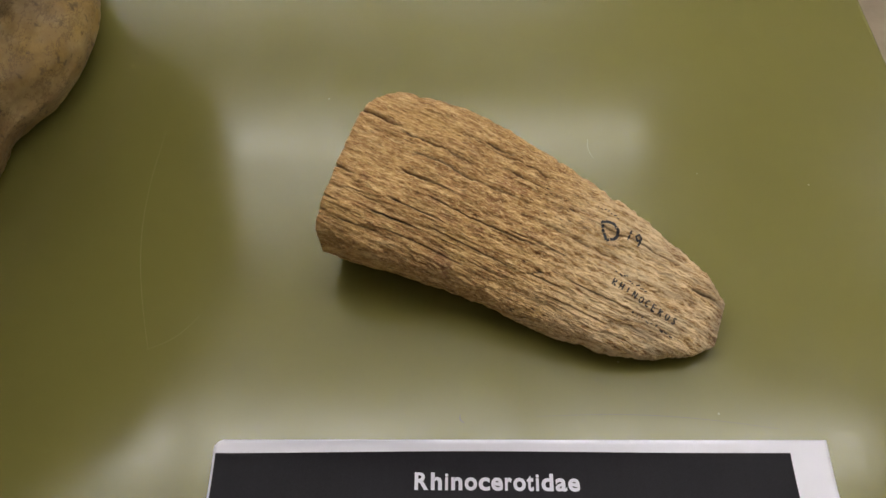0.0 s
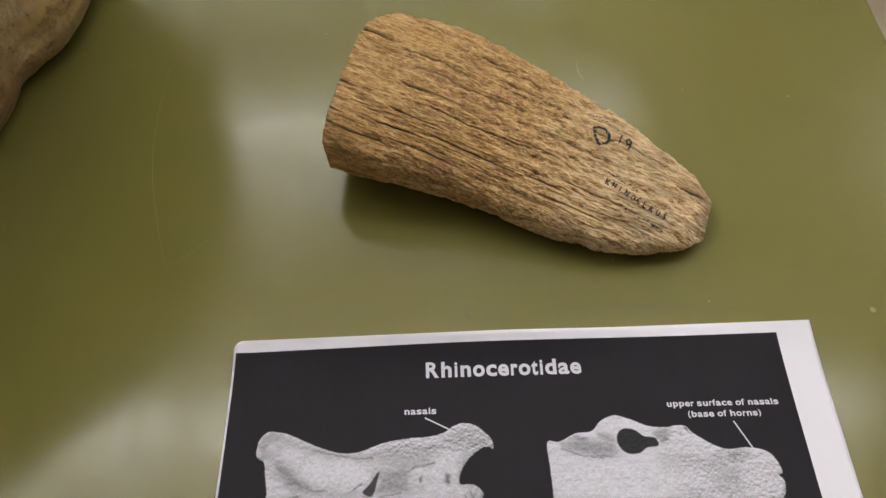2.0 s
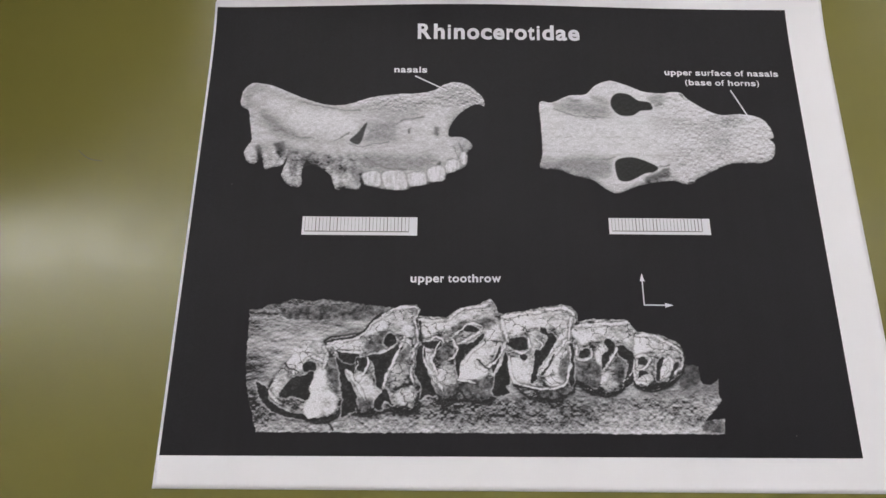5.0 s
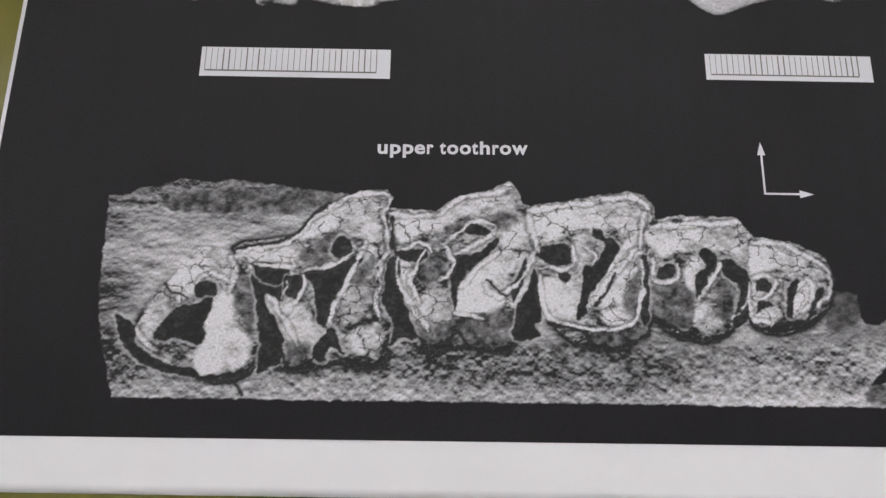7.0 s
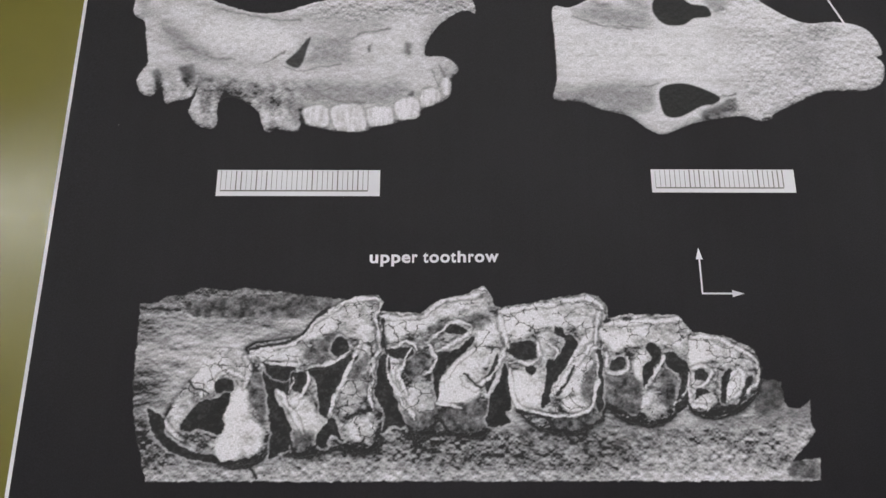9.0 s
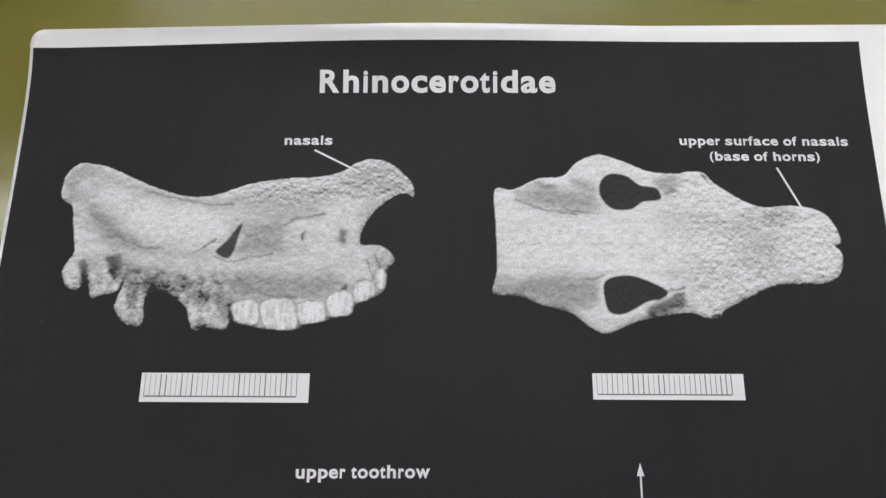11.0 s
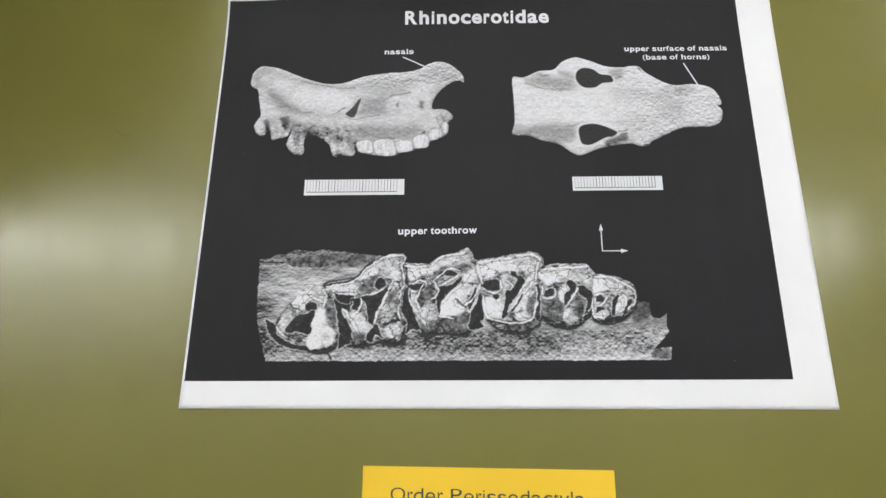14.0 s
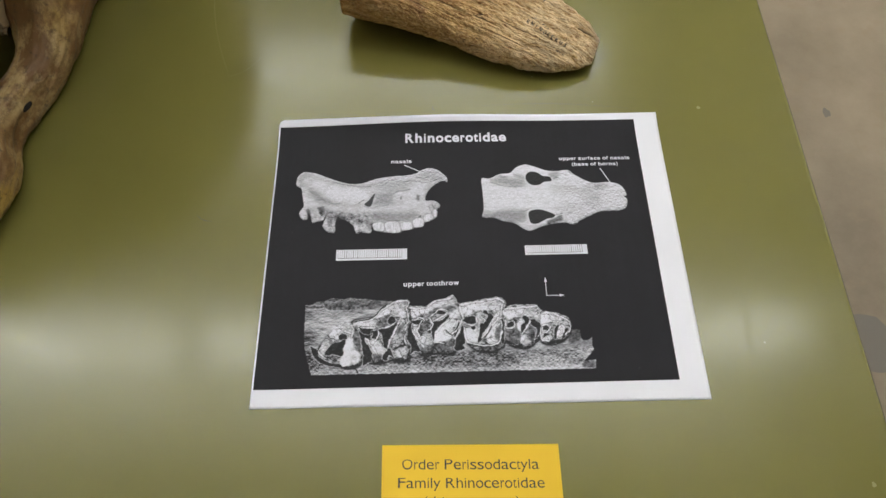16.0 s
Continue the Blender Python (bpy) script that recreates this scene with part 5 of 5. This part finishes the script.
def row_tone(x, y, d):
    # bone: long grain on the upper left, coarse pores below
    t = 0.33 + 0.40 * (fbm(x / 80, y / 22, 301, 5) - 0.5) + 0.30 * relief(x, y, 311, 34, 15) + 0.12 * relief(x, y, 312, 12, 8)
    t += 0.18 * np.clip((600 - y) / 120, 0, 1) * np.clip((y - 480) / 60, 0, 1) - 0.14 * np.clip((500 - y) / 60, 0, 1) * np.clip((y - 380) / 60, 0, 1) * np.clip((430 - x) / 80, 0, 1)
    jag = 26 * (fbm(x / 26, y / 22, 327, 4) - 0.5)
    crest = soft(rounded(ROW_CREST, True), x + jag, y + jag, 9) * np.clip((x - 330) / 60, 0.35, 1)
    t = lay(t, crest * 0.85, 0.12 + 0.10 * fbm(x / 30, y / 24, 328, 3) + 0.5 * relief(x, y, 329, 22, 20))
    t = lay(t, 0.7 * np.exp(-((away(rounded(ROW_CREST[8:], False), x + jag, y + jag) / 6) ** 2)) * (fbm(x / 30, y / 30, 330, 2) > 0.42), 0.05)
    low = np.clip((365 - y + 22 * (fbm(x / 60, y * 0, 318) - 0.5)) / 40, 0, 1)
    bright = np.clip((270 - y) / 70, 0, 1) * (0.55 + 0.9 * fbm(x / 160, y / 60, 333, 3))
    lumps = fbm(x / 13, y / 11, 321, 2)
    pores = 0.18 + 0.20 * bright + 0.34 * (lumps - 0.5) * (1 - 0.45 * bright) + 0.30 * relief(x, y, 321, 13, 11) + 0.25 * (fbm(x / 90, y / 40, 331) - 0.5)
    pores = lay(pores, 0.6 * soft(ROW_UNDER, x, y, 40), 0.09 + 0.30 * lumps**2)
    t = lay(t, low, pores + 0.10 * np.clip((x - 1500) / 300, 0, 1)) - 0.10 * np.clip((430 - x) / 110, 0, 1)
    ring = rounded(ROW_RING, True)
    t = lay(t, soft(ring, x, y, 8), 0.06)
    t = lay(t, 0.8 * np.exp(-((away(ring, x, y, True) / 6) ** 2)), 0.20 + 0.3 * (fbm(x / 12, y / 12, 337, 3) - 0.5))
    wob = 15 * (fbm(x / 20, y / 20, 421, 4) - 0.5)
    wib = 15 * (fbm(x / 20, y / 20, 426, 4) - 0.5)
    u, v = x + wib, y - wob
    net = cracks(0.8 * x + 16 * fbm(x / 14, y / 14, 5), y + 16 * fbm(x / 14, y / 14, 6), 36.0, 381)
    broken = net * (fbm(x / 40, y / 40, 366) > 0.46)
    for k, tooth in enumerate(ROW_TEETH):
        lo, hi = min(p[1] for p in tooth), max(p[1] for p in tooth)
        rise = np.clip((y - lo) / (hi - lo), 0, 1)
        t = lay(t, 0.97 * np.exp(-((away(tooth, x, y, True) / 13) ** 2)) * np.clip((lo + 0.75 * (hi - lo) - y) / 30, 0, 1), 0.018)
        body = 0.17 + 0.16 * rise + 0.6 * (fbm(x / 26, y / 30, 351 + k, 4) - 0.5) + 0.6 * relief(x, y, 371 + k, 26, 20)
        edge = away(tooth, x, y, True)
        body = body + 0.20 * swelling(np.where(inside(tooth, x, y), edge, 0) + 16 * (fbm(x / 18, y / 18, 391 + k, 3) - 0.5), 48)
        t = lay(t, soft(tooth, x, y, 6), lay(body, 0.6 * broken, 0.05))
    for k, bright in enumerate(ROW_BRIGHT):
        glow = (0.60, 0.55, 0.42, 0.60, 0.50, 0.58, 0.52, 0.45, 0.34, 0.52, 0.50, 0.42, 0.64, 0.52, 0.45, 0.54, 0.60, 0.58, 0.55, 0.45, 0.50, 0.44, 0.48, 0.50, 0.50, 0.54)[k]
        bx = [p[0] for p in bright]
        fill = glow - 0.30 * np.clip((x - (min(bx) + max(bx)) / 2) / (max(bx) - min(bx)), -0.3, 0.6) + 0.42 * (fbm(x / 20, y / 24, 401 + k, 3) - 0.5) + 0.4 * relief(x, y, 441 + k, 20, 20)
        t = lay(t, np.clip(1.4 * soft(bright, u, v, 15), 0, 1), lay(fill, 0.85 * broken * (k not in (0, 5, 12, 16)), 0.04))
    for k, grey in enumerate(ROW_GREYS):
        t = lay(t, 0.85 * np.clip(1.3 * soft(grey, u, v, 13), 0, 1), 0.05 + 0.26 * fbm(x / 14, y / 14, 341 + k, 3) ** 1.5)
    for k, dark in enumerate(ROW_DARK):
        q = away(dark, u, v, True)
        t = lay(t, 0.45 * np.exp(-(((q - 5) / 4) ** 2)), 0.50 + 0.4 * (fbm(x / 12, y / 12, 433) - 0.5))
        t = lay(t, np.clip(1.4 * soft(dark, u, v, 7), 0, 1), 0.016 + 0.06 * fbm(x / 12, y / 12, 431) ** 3)
    for k, ridge in enumerate(ROW_RIDGES):
        w = (5.5, 5.5, 6.5, 4.5, 5.0, 4.5, 4.0, 4.5, 6.0, 6.5, 4.0, 5.5, 4.0, 4.5, 4.5, 4.5, 4.0, 4.5, 5.0, 5.0, 6.0, 6.0, 5.0, 4.5, 4.0, 5.0, 5.5, 6.5, 5.0, 6.5, 4.0, 4.5, 4.5, 4.5, 4.5)[k]
        ridge = rounded(ridge, False)
        ends = np.minimum(np.hypot(x - ridge[0][0], y - ridge[0][1]), np.hypot(x - ridge[-1][0], y - ridge[-1][1]))
        w = w * (0.5 + 0.75 * fbm(x / 24, y / 24, 436 + k, 2)) * np.clip(0.4 + ends / 30, 0.4, 1)
        q = away(ridge, u, v)
        t = lay(t, 0.45 * np.exp(-(((q - w - 4.0) / 3.0) ** 2)), 0.06)
        fill = 0.70 - 0.22 * np.clip(q / w, 0, 1) ** 2 + 0.5 * (fbm(x / 16, y / 16, 441, 3) - 0.5)
        t = lay(t, np.clip((w - q) / 4.0 + 0.5, 0, 1) * (1 - 0.7 * net) * np.clip(2.6 * fbm(x / 26, y / 26, 471 + k, 3) - 0.35, 0.12, 0.95), fill)
    for k, line in enumerate(ROW_LINES):
        w = 2.6 + 3.2 * fbm(x / 20, y / 20, 511 + k, 2)
        t = lay(t, 0.95 * np.exp(-((away(rounded(line, False), u, v) / w) ** 2)), 0.016)
    t = np.where(t > 0.05, 0.27 + 1.35 * (t - 0.27), t)
    t = t + np.clip(t * 4, 0, 1) * (0.18 * (fbm(x / 8, y / 8, 521, 3) - 0.5) + 0.16 * relief(x, y, 531, 12, 10))
    return lay(t, np.clip((x - 1960) / 40, 0, 1) * np.clip((y - 330) / 50, 0, 1) * 0.45, 0.07)


def scale_bar(x0, x1, y0, y1, ticks, parent, seed):
    """A printed white scale bar with fine black divisions."""
    v, f = sheet_grid(x0, x1, y0, y1, 10, 2, 0.00024)
    bar = data_part("scale_bar", v, f, M_PRINTWHITE, parent, "white printed scale bar with fine black divisions")
    rng = random.Random(seed)
    bm = bmesh.new()

    def stroke(a, b, c, d):
        bm.faces.new([bm.verts.new((x, y, float(lift(x, y)) + 0.00034)) for x, y in ((a, c), (b, c), (b, d), (a, d))])

    h = y1 - y0
    stroke(x0 + 0.0012, x1 - 0.0035, y0 + h * 0.17, y0 + h * 0.22)
    for k in range(ticks):
        x = x0 + 0.0012 + (x1 - x0 - 0.0047) * k / (ticks - 1)
        w = rng.choice((0.00007, 0.00009, 0.00011, 0.00016))
        stroke(x - w, x + w, y0 + h * 0.22, y0 + h * rng.choice((0.93, 0.95, 0.98)))
    part("division", bm, M_GREYPRINT, bar, "fine black printed divisions")


def line_print(points, w, parent, name, label):
    bm = bmesh.new()
    for (ax, ay), (bx, by) in zip(points, points[1:]):
        d = Vector((bx - ax, by - ay)).normalized() * w
        bm.faces.new([bm.verts.new((x, y, float(lift(x, y)) + 0.00036)) for x, y in ((ax - d.y, ay + d.x), (ax + d.y, ay - d.x), (bx + d.y, by - d.x), (bx - d.y, by + d.x))])
    return part(name, bm, M_PRINTWHITE, parent, label)


def arrow_print(a, b, parent):
    d = (Vector(b) - Vector(a)).normalized()
    n = Vector((-d.y, d.x))
    e, tip = Vector(b) - d * 0.0034, Vector(b)
    bm = bmesh.new()

    def poly(pts):
        bm.faces.new([bm.verts.new((p.x, p.y, float(lift(p.x, p.y)) + 0.00036)) for p in pts])

    poly([Vector(a) - n * 0.00025, Vector(a) + n * 0.00025, e + n * 0.00025, e - n * 0.00025][::-1])
    poly([e - n * 0.0010, tip, e + n * 0.0010])
    part("arrow", bm, M_PRINTWHITE, parent, "small white printed arrow")


def skull_diagram():
    sheet = paper_sheet()
    black = panel(sheet)
    picture("skull_side_view", SIDE_OUT, side_tone, 2.4, black, "grey photocopied rhinoceros skull seen from the side", 5.0)
    picture("skull_top_view", TOP_OUT, top_tone, 2.4, black, "grey photocopied rhinoceros skull seen from above")
    picture("toothrow_view", ROW_OUT_A + ROW_OUT_B, row_tone, 2.0, black, "grey photocopied row of six upper cheek teeth", 9.0)
    scale_bar(0.0467, 0.0945, 0.0990, 0.1071, 30, black, 1)
    scale_bar(0.1741, 0.2162, 0.1003, 0.1075, 27, black, 2)
    arrow_print((0.18575, 0.0703), (0.1858, 0.0835), black)
    arrow_print((0.18555, 0.07022), (0.1975, 0.0702), black)
    line_print([(0.0922, 0.1751), (0.1066, 0.1677)], 0.0003, black, "pointer_line", "thin white pointer line")
    line_print([(0.2329, 0.1693), (0.2391, 0.1558)], 0.0003, black, "pointer_line", "thin white pointer line")
    up = 0.00036
    flat_text("Rhinocerotidae", 0.0930, 0.1669, 0.1939, 0.0074, M_PRINTWHITE, black, up, 0.030)
    flat_text("nasals", 0.0828, 0.0976, 0.1768, 0.0030, M_PRINTWHITE, black, up, 0.027)
    flat_text("upper surface of nasals", 0.2043, 0.2554, 0.1767, 0.0029, M_PRINTWHITE, black, up, 0.027, -0.006)
    flat_text("(base of horns)", 0.2131, 0.2462, 0.1716, 0.0029, M_PRINTWHITE, black, up, 0.027, -0.006)
    flat_text("upper toothrow", 0.0922, 0.1288, 0.0788, 0.0034, M_PRINTWHITE, black, up, 0.027, 0.01)


def label_card():
    card = mesh_ob("label_card", box(0.0803, 0.1838, -0.0735, -0.0236, 0.0001, 0.0006, 0.0001), M_YELLOW)
    tagged(card, "yellow paper label card with dark printed lettering, on the table", "label card")
    for v in card.data.vertices:
        v.co.y -= 0.014 * (v.co.x - 0.0803)
    for text, x0, x1, y in (("Order Perissodactyla", 0.0921, 0.1715, -0.0377), ("Family Rhinocerotidae", 0.0898, 0.1738, -0.0480), ("(rhinoceroses)", 0.1045, 0.1590, -0.0585)):
        flat_text(text, x0, x1, y, 0.0056, M_CARDINK, card, 0.0007, -0.004, -0.018, lifted=False)


skull_diagram()
label_card()


# ---- the skull with its lower jaw ----
def loft(sections, n=56, rough=0.0, seed=1, waist=0.5, lean=0.85):
    """A closed body through cross-sections (y, xmin, xmax, zmin, zmax), widest at the height waist; returns vertices and faces."""
    ys = np.array([q[0] for q in sections])
    rows = 190
    yy = np.linspace(ys[0], ys[-1], rows)
    cols = [curve_through([(q[0], q[k]) for q in sections], yy) for k in range(1, 5)]
    a = np.linspace(0, 2 * math.pi, n, endpoint=False)
    ca, sa = np.cos(a), np.sin(a)
    x0, x1, z0, z1 = (c[:, None] for c in cols)
    X = (x0 + x1) / 2 + (x1 - x0) / 2 * np.sign(ca) * np.abs(ca) ** 0.85
    Z = z0 + (z1 - z0) * np.where(sa > 0, waist + (1 - waist) * np.abs(sa) ** lean, waist - waist * np.abs(sa) ** 0.85)
    Y = np.repeat(yy[:, None], n, 1)
    ring = np.repeat(a[None], rows, 0)
    bump_by = rough * (fbm(Y * 30 + 2, ring * 2.2, seed, 4) - 0.5) + rough * 0.5 * (fbm(Y * 120 + 2, ring * 7, seed + 7, 3) - 0.5)
    X, Z = X + bump_by * ca, np.maximum(Z + bump_by * sa, 0.0)
    verts = np.stack([X, Y, Z], -1).reshape(-1, 3).tolist()
    faces = [(i * n + j, (i + 1) * n + j, (i + 1) * n + (j + 1) % n, i * n + (j + 1) % n) for i in range(rows - 1) for j in range(n)]
    faces += [tuple(range(n)), tuple((rows - 1) * n + j for j in reversed(range(n)))]
    return verts, faces


def skull():
    from mathutils.bvhtree import BVHTree
    base = tagged(new("rhinoceros_skull"), "brown stained rhinoceros skull resting on its lower jaw, on the table", "skull")
    # right branch of the lower jaw: narrow front, waist, wide rear angle
    jaw = [(0.128, -0.200, -0.191, 0.006, 0.024), (0.142, -0.207, -0.1845, 0.002, 0.036), (0.17, -0.210, -0.1795, 0.0, 0.042), (0.203, -0.210, -0.187, 0.0, 0.04), (0.230, -0.206, -0.179, 0.0, 0.038), (0.268, -0.203, -0.170, 0.0, 0.037), (0.285, -0.206, -0.167, 0.0, 0.046), (0.300, -0.212, -0.165, 0.0, 0.058), (0.345, -0.210, -0.1615, 0.0, 0.058), (0.375, -0.212, -0.156, 0.0, 0.058), (0.402, -0.218, -0.1515, 0.0, 0.058), (0.420, -0.222, -0.139, 0.0, 0.058), (0.470, -0.23, -0.1290, 0.0, 0.06), (0.525, -0.24, -0.139, 0.0, 0.06), (0.57, -0.25, -0.165, 0.0, 0.06), (0.62, -0.26, -0.20, 0.01, 0.05)]
    jaw = [(y - 0.006, a + 0.004, b + (0.0035 if y < 0.25 else 0.007), c, d) for y, a, b, c, d in jaw]
    v, f = loft(jaw, 110, 0.0045, 501, 0.48, 0.95)
    data_part("lower_jaw", v, f, M_BONE, base, "brown and cream stained jaw bone", True)
    tree = BVHTree.FromPolygons(v, f)
    v, f = loft([(y, -0.58 - b, -0.58 - a, c, d) for y, a, b, c, d in jaw], 48, 0.007, 511, 0.34, 1.05)
    data_part("lower_jaw", v, f, M_BONE, base, "brown and cream stained jaw bone", True)
    # the two branches meet in front
    v, f = loft([(0.10, -0.34, -0.24, 0.004, 0.02), (0.13, -0.385, -0.195, 0.0, 0.036), (0.165, -0.385, -0.195, 0.0, 0.036), (0.19, -0.34, -0.24, 0.01, 0.026)], 48, 0.006, 515)
    data_part("chin", v, f, M_BONE, base, "brown stained jaw bone", True)
    upper = [(0.185, -0.38, -0.312, 0.13, 0.26), (0.205, -0.42, -0.262, 0.11, 0.29), (0.25, -0.46, -0.212, 0.09, 0.33), (0.29, -0.48, -0.165, 0.09, 0.35), (0.34, -0.50, -0.126, 0.09, 0.36), (0.40, -0.52, -0.101, 0.09, 0.36), (0.47, -0.52, -0.096, 0.09, 0.36), (0.55, -0.52, -0.113, 0.09, 0.36), (0.62, -0.50, -0.139, 0.09, 0.36), (0.655, -0.47, -0.172, 0.10, 0.34), (0.678, -0.44, -0.215, 0.12, 0.32), (0.69, -0.41, -0.28, 0.15, 0.28)]
    v, f = loft(upper, 64, 0.006, 521, 0.40)
    data_part("cranium", v, f, M_BONE, base, "brown stained skull bone", True)
    # dark discs painted as shade: nerve opening on the outer jaw face, empty front sockets
    for name, x, y, rx, ry, label in (("nerve_opening_shade", -0.1790, 0.2175, 0.0027, 0.0050, "dark disc painted as the shade of a small opening in the bone"), ("tooth_socket_shade", -0.1880, 0.1470, 0.0026, 0.0052, "dark disc painted as the shade of an empty tooth socket"), ("tooth_socket_shade", -0.1885, 0.1380, 0.0018, 0.0040, "dark disc painted as the shade of an empty tooth socket")):
        spot = tree.ray_cast(Vector((x, y, 0.3)), Vector((0, 0, -1)))[0] or Vector((x, y, 0.02))
        bm = bmesh.new()
        bmesh.ops.create_uvsphere(bm, u_segments=16, v_segments=8, radius=1.0)
        for q in bm.verts:
            q.co = spot + Vector((q.co.x * rx + q.co.y * 0.3 * ry, q.co.y * ry, q.co.z * 0.0016))
        part(name, bm, M_HOLESHADE, base, label, True)
    rng = random.Random(4)
    for k in range(7):
        y = 0.272 + k * 0.037
        bm = box(-0.236, -0.200, y, y + 0.034, 0.035, 0.078, 0.007, 3)
        bmesh.ops.subdivide_edges(bm, edges=bm.edges[:], cuts=2, use_grid_fill=True)
        for q in bm.verts:
            q.co += Vector((rng.uniform(-1, 1), rng.uniform(-1, 1), rng.uniform(-1, 1))) * 0.0018
            if q.co.z > 0.07:
                q.co.z -= 0.009 * (0.5 + 0.5 * math.sin(q.co.y * 420))
        part("tooth", bm, M_TOOTH, base, "cream ridged cheek tooth", True)


M_HOLESHADE = mat("hole_shade", (0.012, 0.008, 0.006), 0.9)
skull()
